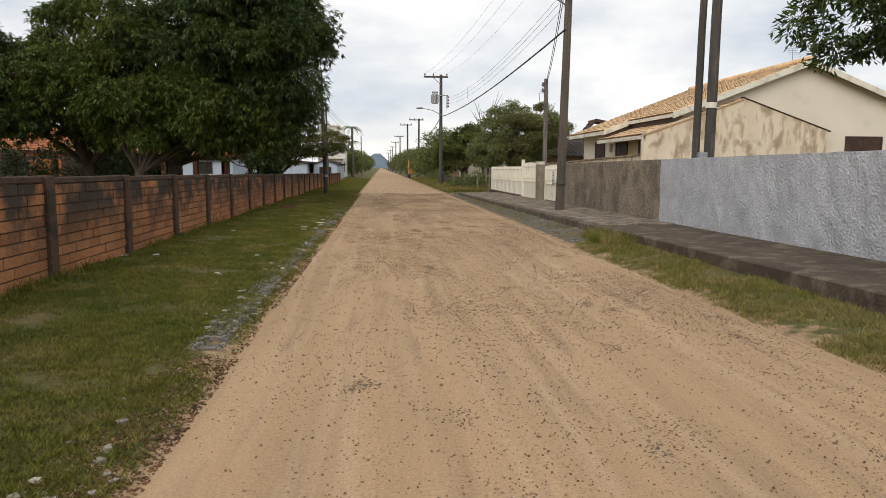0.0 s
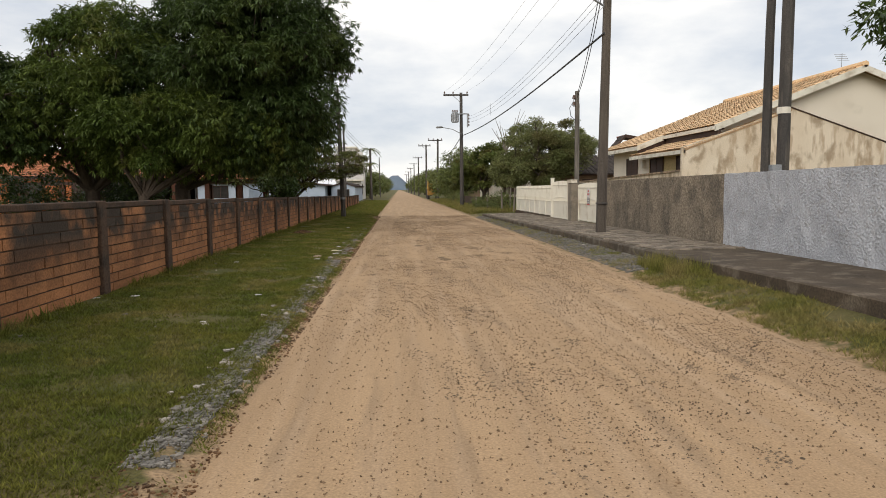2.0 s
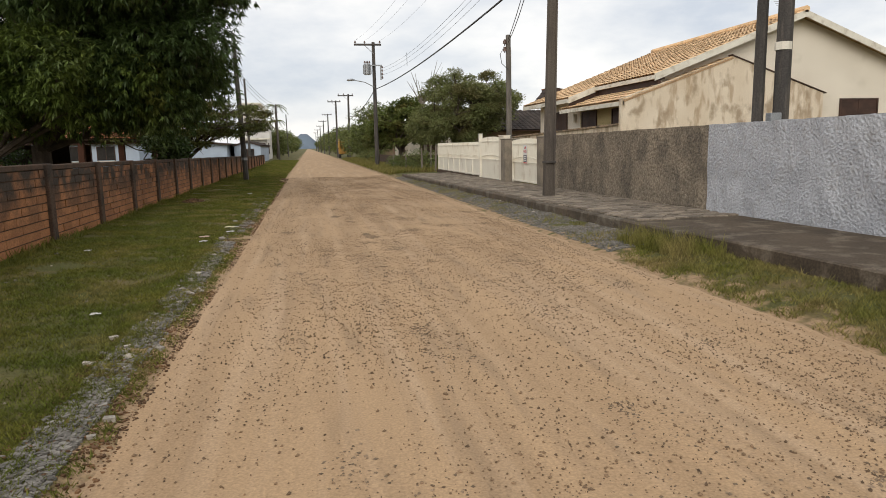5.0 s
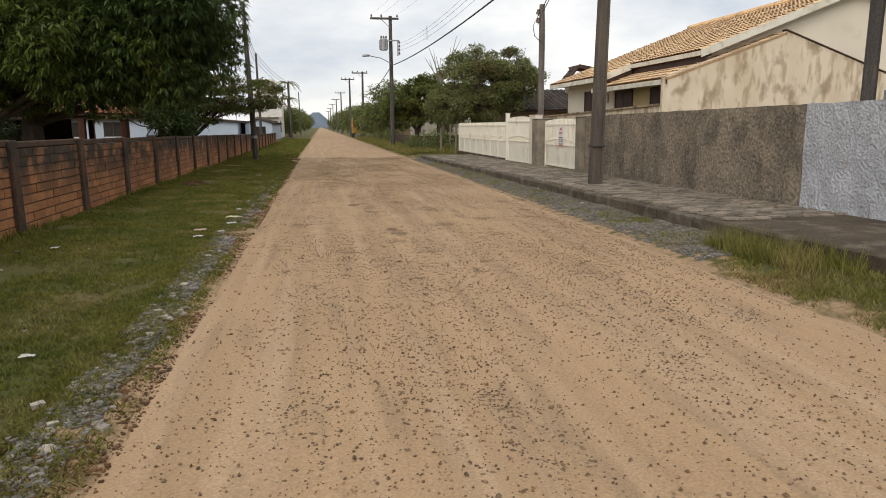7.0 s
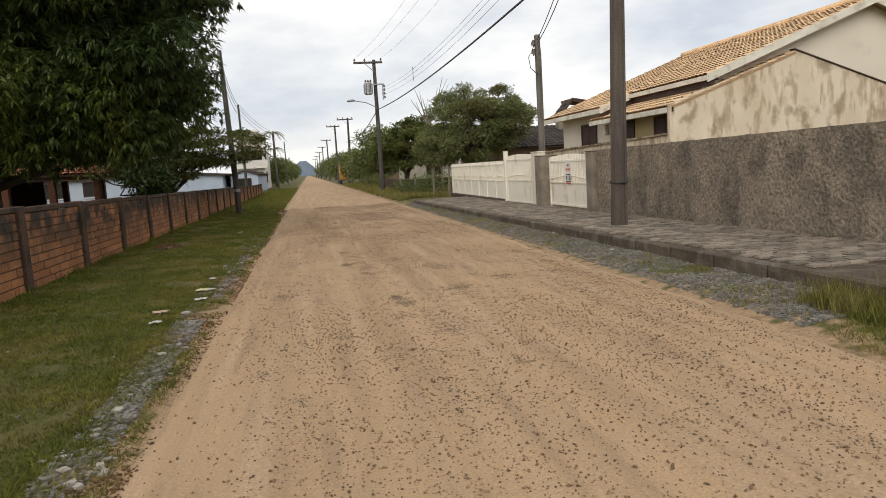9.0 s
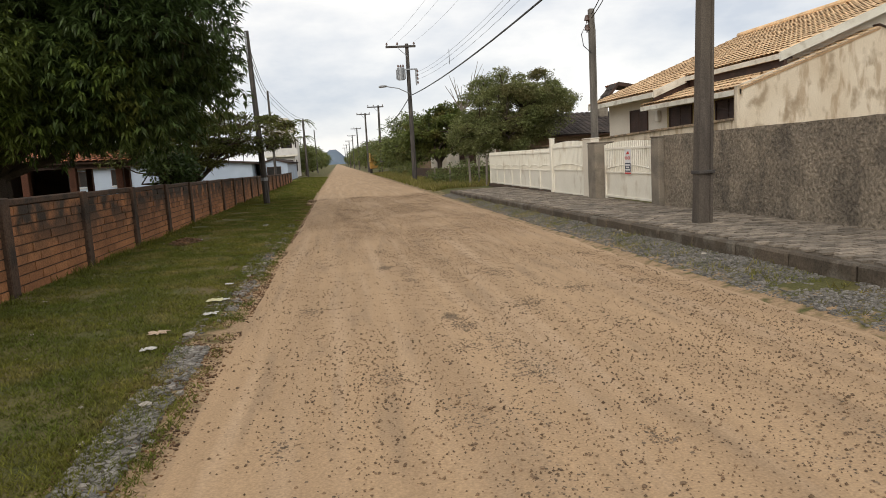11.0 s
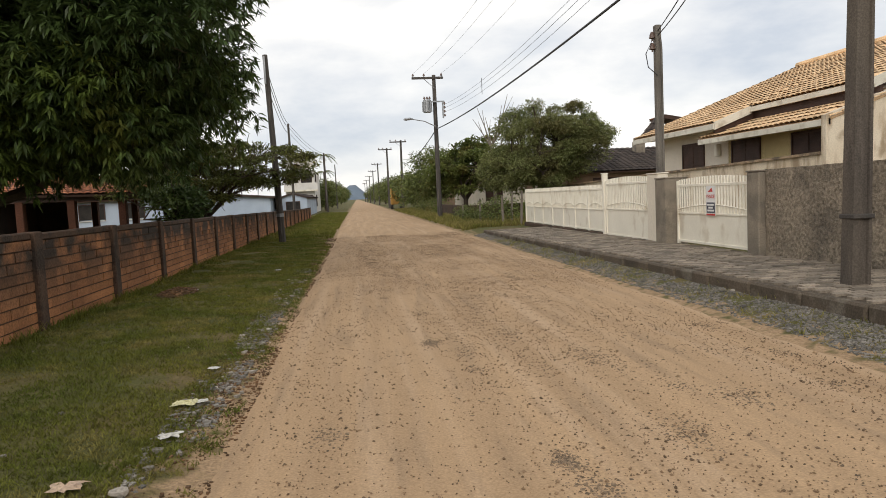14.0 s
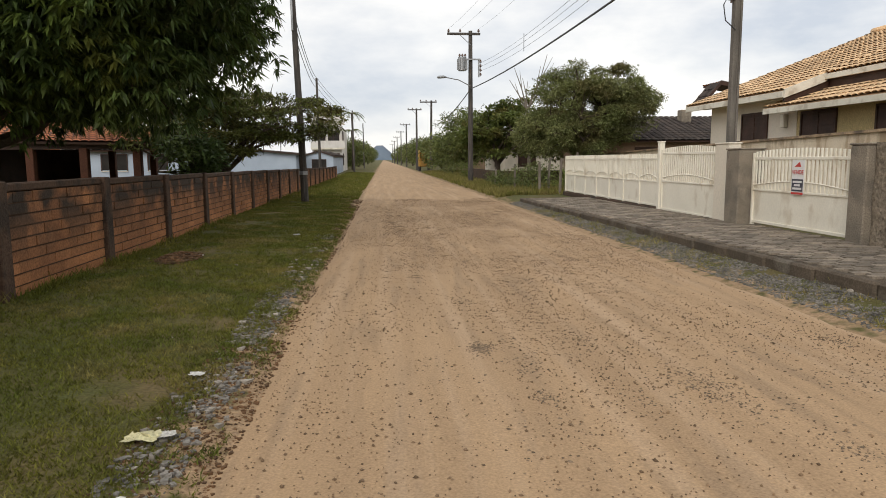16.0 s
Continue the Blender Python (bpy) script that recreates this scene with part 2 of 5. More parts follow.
REDSIGN = mat("red_print", (0.55, 0.05, 0.04), (0.48, 0.05, 0.04), 4, 40, 0.5, 0, fine_amt=0.05)
SIGNWHITE = mat("white_sign_board", (0.78, 0.77, 0.75), (0.72, 0.71, 0.69), 4, 40, 0.5, 0, fine_amt=0.05)
SIGNINK = mat("dark_print", (0.05, 0.05, 0.07), (0.07, 0.07, 0.09), 4, 40, 0.5, 0, fine_amt=0.05)
YELLOWPAINT = mat("yellow_machine_paint", (0.42, 0.23, 0.05), (0.34, 0.19, 0.05), 3, 40, 0.5, 0)


# ---- building helpers ----
def part(name, bm, material, parent, label=""):
    """One mesh object under a thing or part, or at top level when parent is None."""
    if isinstance(bm, bpy.types.Mesh):
        me = bm
    else:
        me = bpy.data.meshes.new(name)
        bm.to_mesh(me)
        bm.free()
    if not me.materials:
        me.materials.append(material)
    ob = new(name, me)
    if parent is not None:
        ob.parent = parent
        ob.matrix_parent_inverse = parent.matrix_world.inverted()
    return tagged(ob, label) if label else ob


def thing(name, x, y, z, label, category, group="", kind=""):
    ob = new(name)
    ob.location = (x, y, z)
    ob.empty_display_size = 0.2
    ob.matrix_world = Matrix.Translation((x, y, z))
    return tagged(ob, label, category, group, kind)


def mesh_of(name, verts, faces, material, smooth=False):
    me = bpy.data.meshes.new(name)
    me.from_pydata([tuple(v) for v in verts], [], [tuple(f) for f in faces])
    me.materials.append(material)
    if smooth:
        me.shade_smooth()
    return me


def bulk(name, verts, nper, faces_per, material):
    """A mesh of many alike pieces: verts (n*nper, 3), faces_per: the faces of one piece, all of one size."""
    n = len(verts) // nper
    f = np.asarray(faces_per)
    k = f.shape[1]
    idx = (np.arange(n)[:, None, None] * nper + f[None]).reshape(-1)
    me = bpy.data.meshes.new(name)
    me.vertices.add(len(verts))
    me.vertices.foreach_set("co", np.ascontiguousarray(verts, dtype=np.float32).reshape(-1))
    me.loops.add(len(idx))
    me.loops.foreach_set("vertex_index", idx.astype(np.int32))
    me.polygons.add(len(idx) // k)
    me.polygons.foreach_set("loop_start", np.arange(0, len(idx), k, dtype=np.int32))
    me.update(calc_edges=True)
    me.shade_flat()
    me.materials.append(material)
    return me


def box(bm, x0, x1, y0, y1, z0, z1, bevel=0.0):
    r = bmesh.ops.create_cube(bm, size=1)
    vs = r["verts"]
    for v in vs:
        v.co = ((x0 + x1) / 2 + v.co.x * (x1 - x0), (y0 + y1) / 2 + v.co.y * (y1 - y0), (z0 + z1) / 2 + v.co.z * (z1 - z0))
    if bevel:
        bmesh.ops.bevel(bm, geom=list({e for v in vs for e in v.link_edges}), offset=bevel, segments=1, affect="EDGES")
    return bm


def boxes(*args, bevel=0.0):
    bm = bmesh.new()
    for a in args:
        box(bm, *a, bevel=bevel)
    return bm


def tube(bm, pts, radii, n=8, caps=True):
    """A tapered tube along points."""
    pts = [Vector(p) for p in pts]
    rings = []
    for i, p in enumerate(pts):
        d = (pts[min(i + 1, len(pts) - 1)] - pts[max(i - 1, 0)]).normalized()
        u = d.cross(Vector((0, 0, 1)) if abs(d.z) < 0.9 else Vector((1, 0, 0))).normalized()
        v = d.cross(u)
        r = radii[i] if isinstance(radii, (list, tuple)) else radii
        rings.append([bm.verts.new(p + r * (math.cos(a) * u + math.sin(a) * v)) for a in (2 * math.pi * k / n for k in range(n))])
    for a, b in zip(rings, rings[1:]):
        for k in range(n):
            bm.faces.new((a[k], a[(k + 1) % n], b[(k + 1) % n], b[k]))
    if caps:
        bm.faces.new(rings[0])
        bm.faces.new(rings[-1][::-1])
    return bm


def poly(bm, pts):
    return bm.faces.new([bm.verts.new(p) for p in pts])


def prism(bm, pts, off):
    """A flat polygon pushed out by off: a slab with thickness."""
    o = Vector(off)
    a = [bm.verts.new(p) for p in pts]
    b = [bm.verts.new(Vector(p) + o) for p in pts]
    bm.faces.new(a)
    bm.faces.new(b[::-1])
    for i in range(len(a)):
        bm.faces.new((a[i], b[i], b[(i + 1) % len(a)], a[(i + 1) % len(a)]))
    bmesh.ops.recalc_face_normals(bm, faces=bm.faces)
    return bm


rs = np.random.RandomState(7)
OCTA = np.array([(1, 0, 0), (0, 1, 0), (-1, 0, 0), (0, -1, 0), (0, 0, 1), (0, 0, -1)], float)
OCTF = [(0, 1, 4), (1, 2, 4), (2, 3, 4), (3, 0, 4), (1, 0, 5), (2, 1, 5), (3, 2, 5), (0, 3, 5)]
CUBE = np.array([(a, b, c) for c in (-1, 1) for b in (-1, 1) for a in (-1, 1)], float)
CUBF = [(0, 2, 3, 1), (4, 5, 7, 6), (0, 1, 5, 4), (2, 6, 7, 3), (0, 4, 6, 2), (1, 3, 7, 5)]


def stones(name, xy, z, size, material, label, category, flat=0.6, lumpy=True):
    """Many loose stones in one mesh."""
    n = len(xy)
    base = CUBE if lumpy else OCTA
    k = len(base)
    v = base[None] * size[:, None, None] * (0.75 if lumpy else 1)
    v = v * (1 + 0.6 * (rs.rand(n, k, 1) - 0.5)) * np.stack([0.7 + 0.6 * rs.rand(n), 0.7 + 0.6 * rs.rand(n), np.full(n, flat)], 1)[:, None]
    a = rs.rand(n) * 6.283
    c, s = np.cos(a)[:, None], np.sin(a)[:, None]
    out = np.stack([v[..., 0] * c - v[..., 1] * s, v[..., 0] * s + v[..., 1] * c, v[..., 2]], -1)
    out += np.concatenate([xy, z[:, None]], 1)[:, None]
    ob = part(name, bulk(name, out.reshape(-1, 3), k, CUBF if lumpy else OCTF, material), material, None)
    return tagged(ob, label, category, kind="stuff")


# ---- ground ----
def wob(x, y, s, seed=0.0):
    return noise.noise(Vector((x * s + seed, y * s - seed, seed)))


def ground_z(x, y):
    """Height of the verges; it dips under the road."""
    if x < -0.9:
        k = min(1, max(0, (-0.9 - x) / 3.1))
        z = -0.06 + 0.075 * min(1, (-0.9 - x) / 0.45) + 0.125 * k
    elif x < 3.45:
        z = -0.06
    else:
        z = -0.06 + 0.085 * min(1, (x - 3.45) / 0.5) + 0.09 * min(1, max(0, (x - 3.9) / 0.7))
    return z


def grid(name, xs, ys, f, material):
    n, m = len(xs), len(ys)
    v = [(x, y, f(x, y)) for y in ys for x in xs]
    q = [(j * n + i, j * n + i + 1, (j + 1) * n + i + 1, (j + 1) * n + i) for j in range(m - 1) for i in range(n - 1)]
    return part(name, mesh_of(name, v, q, material, True), material, None)


xs = [-2500, -600, -150, -60, -25, -12, -8, -6, -5] + [round(-4.6 + 0.15 * i, 3) for i in range(67)] + [6, 8, 12, 25, 60, 150, 600, 2500]
ys = [-600, -100, -30, -12] + [-6 + 0.4 * i for i in range(130)] + [48, 52, 58, 66, 80, 100, 130, 180, 260, 400, 700, 1400, 3000]
ground = grid("ground", xs, ys, lambda x, y: ground_z(x, y) + (0.02 * wob(x, y, 1.7) if -4.6 < x < 5 else 0), EARTH)
tagged(ground, "short green and brown turf on sandy soil beside the road", "ground", kind="structure")


def road_edges(y):
    left = -1.30 + 0.12 * wob(0, y, 0.5, 3.1) + 0.10 * wob(0, y, 2.3, 8.2) + 0.08 * wob(0, y, 6.0, 2.5)
    right = 3.74 + 0.09 * wob(0, y, 0.45, 5.7) + 0.10 * wob(0, y, 2.0, 1.4) + 0.07 * wob(0, y, 6.0, 7.5)
    return left, right


def road_z(x, y):
    a, b = road_edges(y)
    d = min(x - a, b - x)
    z = 0.012 + 0.012 * wob(x, y * 0.3, 1.3, 2.2) + 0.008 * wob(x, y, 4.0, 4.4) + 0.012 * wob(x * 1.8, y * 0.05, 1.0, 9.0)
    return z - 0.11 * max(0.0, 0.32 - d)


road = grid("road", [-1.75 + 0.1 * i for i in range(61)], [-8 + 0.16 * i for i in range(300)] + [40.5 + 1.0 * i for i in range(30)] + [72, 80, 95, 120, 160, 220, 320, 500],
            road_z, SAND)
tagged(road, "unpaved road of pale packed sand with faint wheel ruts", "road", kind="structure")

# clods and grit on the road
n = 150000
y = -1 + 41 * rs.rand(n)
lane = np.array([0.1, 0.75, 1.6, 2.4, 3.1])[rs.randint(0, 5, n)] + 0.42 * rs.randn(n)
x = np.where(rs.rand(n) < 0.6, lane, -1.1 + 4.7 * rs.rand(n))
keep = (x > -1.2) & (x < 3.65)
x, y = x[keep], y[keep]
patch = np.array([wob(a, b * 0.5, 0.9, 6.6) for a, b in zip(x, y)])
near = np.clip((9 - y) / 6, 0, 1)
keep = 0.45 * patch + 0.6 * rs.rand(len(x)) > 0.25 + 0.14 * near
x, y = x[keep], y[keep]
zz = np.array([road_z(a, b) for a, b in zip(x, y)])
size = (0.0028 + 0.0075 * rs.rand(len(x)) ** 6 + 0.0042 * rs.rand(len(x))) * (1 - 0.25 * np.clip((9 - y) / 6, 0, 1))
stones("road_grit", np.stack([x, y], 1), zz + 0.35 * size, size, CLOD, "small brown clods and grit lying on the sand road", "gravel", 0.85, lumpy=False)


def blades(name, pts, h, w, material, label, lean=0.5, per=3):
    """Tufts of pointed blades, each a triangle."""
    n = len(pts)
    P = np.repeat(pts, per, 0) + np.concatenate([0.022 * rs.randn(n * per, 2), np.zeros((n * per, 1))], 1)
    H = np.repeat(h, per) * (0.6 + 0.7 * rs.rand(n * per))
    a = 6.283 * rs.rand(n * per)
    d = np.stack([np.cos(a), np.sin(a), np.zeros(n * per)], 1)
    b = 6.283 * rs.rand(n * per)
    tip = P + np.stack([np.cos(b), np.sin(b), np.zeros(n * per)], 1) * (H * lean * (0.4 + rs.rand(n * per)))[:, None]
    tip[:, 2] += H
    v = np.stack([P - d * w, P + d * w, tip], 1).reshape(-1, 3)
    ob = part(name, bulk(name, v, 3, [(0, 1, 2)], material), material, None)
    return tagged(ob, label, "grass", kind="stuff")


def verge_points(n, x0, x1, y0, y1, power, seed, cut):
    y = y0 + (y1 - y0) * rs.rand(n) ** power
    x = x0 + (x1 - x0) * rs.rand(n)
    p = np.array([wob(a, b, 1.1, seed) + 0.5 * wob(a, b, 4.0, seed + 1) for a, b in zip(x, y)])
    k = p + 0.5 * rs.rand(n) > cut
    x, y = x[k], y[k]
    z = np.array([ground_z(a, b) + 0.02 * wob(a, b, 1.7) for a, b in zip(x, y)])
    return np.stack([x, y, z], 1)


pts = verge_points(170000, -4.0, -1.45, 0.5, 40, 1.5, 11.0, -0.12)
blades("verge_grass", pts, 0.014 + 0.022 * rs.rand(len(pts)), 0.005, GRASS, "short mown green grass on the verge below the brick wall", 0.9)
pts = verge_points(30000, -1.7, -1.2, 0.5, 36, 1.4, 15.0, 0.02)
blades("edge_grass", pts, 0.012 + 0.03 * rs.rand(len(pts)), 0.005, GRASS, "sparse grass tufts creeping over the road edge", 1.2)
pts = verge_points(24000, 3.72, 4.8, 0, 13.2, 1.0, 21.0, 0.2)
blades("kerb_grass", pts, 0.02 + 0.055 * rs.rand(len(pts)) ** 2, 0.005, DRYGRASS, "longer yellowing grass between road and pavement kerb", 0.9)
pts = verge_points(2600, 3.85, 4.6, 13.2, 34, 1.0, 25.0, 0.42)
blades("gravel_weeds", pts, 0.03 + 0.05 * rs.rand(len(pts)), 0.006, DRYGRASS, "weed tufts growing through the grey gravel", 0.8)
pts = verge_points(800, 4.15, 4.68, 12.0, 14.0, 1.0, 27.0, -0.6)
blades("tall_weeds", pts, 0.08 + 0.18 * rs.rand(len(pts)), 0.005, DRYGRASS, "clump of tall green weeds at the end of the kerb grass", 0.5)
pts = verge_points(2600, -4.0, -3.8, 2, 40, 1.2, 29.0, 0.2)
blades("wall_foot_weeds", pts, 0.06 + 0.08 * rs.rand(len(pts)), 0.007, GRASS, "weeds along the foot of the brick wall", 0.6)
pts = verge_points(30000, 2.2, 10, 40, 90, 1.2, 31.0, -0.1)
pts = pts[pts[:, 0] > 3.9]
blades("far_verge_grass", pts, 0.10 + 0.16 * rs.rand(len(pts)), 0.02, DRYGRASS, "rough grass on the far verge past the pavement", 0.6)
pts = verge_points(16000, -4.2, -1.3, 40, 90, 1.2, 33.0, -0.1)
blades("far_left_grass", pts, 0.05 + 0.05 * rs.rand(len(pts)), 0.014, GRASS, "short grass on the verge far along the brick wall", 0.8)


def strip_stones(name, n, x0, x1, y0, y1, smin, smax, material, label, cut, seed, power=1.0):
    p = verge_points(n, x0, x1, y0, y1, power, seed, cut)
    s = smin + (smax - smin) * rs.rand(len(p)) ** 2.5
    z = np.array([max(c, road_z(a, b)) if -1.75 < a < 4.2 else c for a, b, c in p])
    stones(name, p[:, :2], z + 0.25 * s, s, material, label, "gravel", 0.6)


strip_stones("kerb_gravel", 42000, 3.82, 4.66, 13.4, 37, 0.006, 0.019, GREYSTONE, "crushed grey stone gravel along the kerb", -0.15, 41.0, 1.3)
strip_stones("edge_gravel", 22000, -1.58, -1.31, 5.5, 16, 0.005, 0.019, GREYSTONE, "grey gravel strewn along the grass edge", 0.0, 43.0)
strip_stones("sparse_gravel", 7000, -1.64, -1.3, 16, 28, 0.005, 0.02, GREYSTONE, "sparse grey gravel half sunk in the grass edge", 0.2, 44.0)
strip_stones("edge_rubble", 1100, -1.66, -1.25, 2.5, 26, 0.007, 0.034, PALESTONE, "pale broken rubble along the grass edge", 0.15, 45.0)
strip_stones("leaf_litter", 34000, -1.66, -1.12, 1.5, 40, 0.004, 0.013, LEAFLITTER, "dry brown leaf litter along the road edge", 0.05, 47.0, 1.3)
strip_stones("verge_litter", 90, -3.9, -1.6, 2, 30, 0.008, 0.025, PALESTONE, "small pale stones and scraps in the verge grass", -0.5, 49.0)

# worn patches where dark stone shows through the sand
c = np.stack([-0.7 + 4.1 * rs.rand(150), 1.5 + 32 * rs.rand(150)], 1)
c[:8] = [(0.8, 16.4), (2.3, 17.2), (1.7, 18.6), (0.4, 19.6), (1.05, 14.6), (1.0, 15.3), (0.85, 16.0), (1.6, 16.6)]
k = np.concatenate([rs.randint(0, 150, 15000), rs.randint(0, 8, 2400)])
xy = c[k] + rs.randn(len(k), 2) * np.array([0.12, 0.2]) * (0.4 + 0.9 * ((k * 37) % 11) / 10)[:, None]
xy = xy[(xy[:, 0] > -1.0) & (xy[:, 0] < 3.5)]
s = 0.004 + 0.009 * rs.rand(len(xy)) ** 2.5
stones("grit_patches", xy, np.array([road_z(a, b) for a, b in xy]) + 0.1 * s, s, DARKGRIT, "worn patches of grey stone grit in the sand road", "gravel", 0.5, lumpy=False)


# ---- boundary walls ----
LX = -4.05


def ltop(y):
    return 1.44 - 0.0075 * min(y, 60)


# brick wall on the near side of the verge: pillars every 2.53 m, six courses of clay block between them
PITCH, Y0 = 2.53, 8.66
brick_wall = thing("wall_left", LX, 20, 0, "boundary wall of red clay block with dark concrete pillars and mouldy top", "wall", kind="structure")
pil_me = bpy.data.meshes.new("pillar")
bmp = boxes((-0.14, 0.03, -0.1, 0.1, -0.15, 1.0), bevel=0.012)
bmp.to_mesh(pil_me)
bmp.free()
pil_me.materials.append(MOULD)
bm_core, bm_cap = bmesh.new(), bmesh.new()
rest = []
br_me = bpy.data.meshes.new("brick")
bmp = boxes((-0.055, 0.055, -0.5, 0.5, -0.5, 0.5))
bmp.to_mesh(br_me)
bmp.free()
br_me.materials.append(BRICK)
near_bricks = []
for k in range(-6, 24):
    y = Y0 + PITCH * k
    t0 = ltop(y)
    ob = part("pillar", pil_me, MOULD, brick_wall)
    ob.matrix_world = Matrix.Translation((LX + 0.06, y, 0)) @ Matrix.Diagonal((1, 1, t0 + 0.015, 1))
    ya, yb = y + 0.1, y + PITCH - 0.1
    t1 = ltop(y + PITCH)
    tm = (t0 + t1) / 2
    box(bm_core, LX - 0.1, LX + 0.021, ya - 0.05, yb + 0.05, -0.15, tm - 0.1)
    box(bm_cap, LX - 0.12, LX + 0.045, ya, yb, tm - 0.08, tm, bevel=0.012)
    h = (tm - 0.08) / 10
    L = (yb - ya) / 6
    for c in range(10):
        off = 0.5 * L if c % 2 else 0.0
        edges = [ya] + [ya + off + L * i for i in range(0 if off else 1, 6)] + [yb]
        for e0, e1 in zip(edges, edges[1:]):
            if e1 - e0 < 0.05:
                continue
            r = (LX - 0.024 + 0.014 * random.random(), (e0 + e1) / 2, h * (c + 0.5), e1 - e0 - 0.008, h - 0.018)
            (near_bricks if 4 <= k <= 7 and len(near_bricks) < 300 else rest).append(r)
part("wall_core", bm_core, MORTAR, brick_wall)
part("coping", bm_cap, MOULD, brick_wall)
v = np.array([[(x + 0.055 * a, y + 0.5 * b * ly, z + 0.5 * c * lz) for a, b, c in CUBE] for x, y, z, ly, lz in rest])
BRICKS = mat("red_clay_block_rest", (0.38, 0.168, 0.07), (0.275, 0.122, 0.054), 1.0, 45, 0.92, 0.5, 0.012, dirt=(0.048, 0.036, 0.027), dscale=2.2,
             dstretch=(1.0, 1.0, 0.9), damount=0.95, rnd=0.18, island=True, rise=(0.3, 1.0))
tagged(part("bricks", bulk("bricks", v.reshape(-1, 3), 8, CUBF, BRICKS), BRICKS, brick_wall), kind="stuff")

# street wall on the pavement side
RX = 6.42


def rtop(y):
    return 1.75 - 0.005 * (y - 8)


def pave_z(y):
    return 0.31 - 0.0052 * (y - 8) if y < 34 else 0.175


def slab(name, x0, x1, y0, y1, material, parent, step=0.25, rough=0.0):
    """A wall whose face is uneven and whose top is ragged."""
    ys = np.arange(y0, y1 + 0.001, (y1 - y0) / max(2, round((y1 - y0) / step)))
    m = 9
    v, f = [], []
    for i, y in enumerate(ys):
        t = rtop(y) + rough * 0.5 * wob(y, 0, 3.0, 2.0)
        for j in range(m):
            z = -0.1 + (t + 0.1) * j / (m - 1)
            v.append((x0 + rough * wob(y, z, 4.0, 1.0), y, z))
        v += [(x1, y, t), (x1, y, -0.1)]
    w = m + 2
    for i in range(len(ys) - 1):
        for j in range(w - 1):
            a = i * w + j
            f.append((a, a + 1, a + w + 1, a + w))
    f += [tuple(range(w)), tuple((len(ys) - 1) * w + j for j in reversed(range(w)))]
    return part(name, mesh_of(name, v, f, material), material, parent)


white_wall = slab("wall_whitewashed", RX, RX + 0.18, -9, 15.3, WHITEWASH, None, 0.1, 0.03)
tagged(white_wall, "rough-rendered street wall daubed with bluish whitewash", "wall", kind="structure")
grey_wall = slab("wall_roughcast", RX + 0.01, RX + 0.17, 15.305, 23.4, ROUGHCAST, None, 0.15, 0.02)
tagged(grey_wall, "bare grey roughcast street wall with water stains", "wall", kind="structure")

# pavement with kerb
pavement = thing("pavement", 5.5, 15, 0.2, "raised pavement of grey pavers with a worn concrete kerb", "pavement", kind="structure")


def kerb_x(y):
    return 4.93 - 0.018 * y


v, f = [], []
yy = [-10 + 0.5 * i for i in range(95)]
for y in yy:
    k = kerb_x(y)
    z = pave_z(y)
    v += [(k + 0.012 * wob(y, 3, 1.5), y, -0.1), (k + 0.012 * wob(y, 5, 1.5), y, z - 0.02), (k + 0.03, y, z - 0.004), (RX + 0.1, y, z + 0.02), (RX + 0.1, y, -0.1)]
for i in range(len(yy) - 1):
    f += [(i * 5 + j, i * 5 + j + 1, i * 5 + j + 6, i * 5 + j + 5) for j in range(4)]
f += [(0, 1, 2, 3, 4), tuple((len(yy) - 1) * 5 + j for j in (4, 3, 2, 1, 0))]
part("bed", mesh_of("bed", v, f, DARKCONC), DARKCONC, pavement)
KERB = mat("worn_brown_kerb_concrete", (0.125, 0.097, 0.07), (0.075, 0.06, 0.044), 2, 45, 0.95, 0.6, 0.012, dirt=(0.2, 0.175, 0.14), dscale=2.5, damount=0.3)
y = 13.0
while y < 36.5:
    L = 0.96
    k, z = kerb_x(y + L / 2), pave_z(y + L / 2)
    part("kerbstone", boxes((k - 0.09, k + 0.035, y, y + L - 0.006, -0.1, z + 0.004 + 0.008 * random.random()), bevel=0.025), KERB, pavement)
    y += L
pav_me = bpy.data.meshes.new("paver")
bmp = boxes((-0.5, 0.5, -0.5, 0.5, -0.5, 0.5), bevel=0.06)
bmp.to_mesh(pav_me)
bmp.free()
pav_me.materials.append(PAVER)
pav_near, pav_rest = [], []
row, y = 0, 14.4
while y < 36.4:
    x = kerb_x(y) + 0.05 + (0.11 if row % 2 else 0)
    while x < RX - 0.12:
        r = (x + 0.1, y + 0.06, pave_z(y) + 0.004 + 0.016 * (x - 4.6) / 1.8 + 0.012 * random.random())
        (pav_near if 17.5 < y < 22 and len(pav_near) < 300 else pav_rest).append(r)
        x += 0.22
    y += 0.13
    row += 1
v = np.array([[(x + 0.1 * a + 0.006 * random.random(), y + 0.055 * b + 0.006 * random.random(), z + 0.012 * c) for a, b, c in CUBE] for x, y, z in pav_rest])
tagged(part("pavers", bulk("pavers", v.reshape(-1, 3), 8, CUBF, PAVERS), PAVERS, pavement), kind="stuff")


# ---- gates ----
GX = 6.46


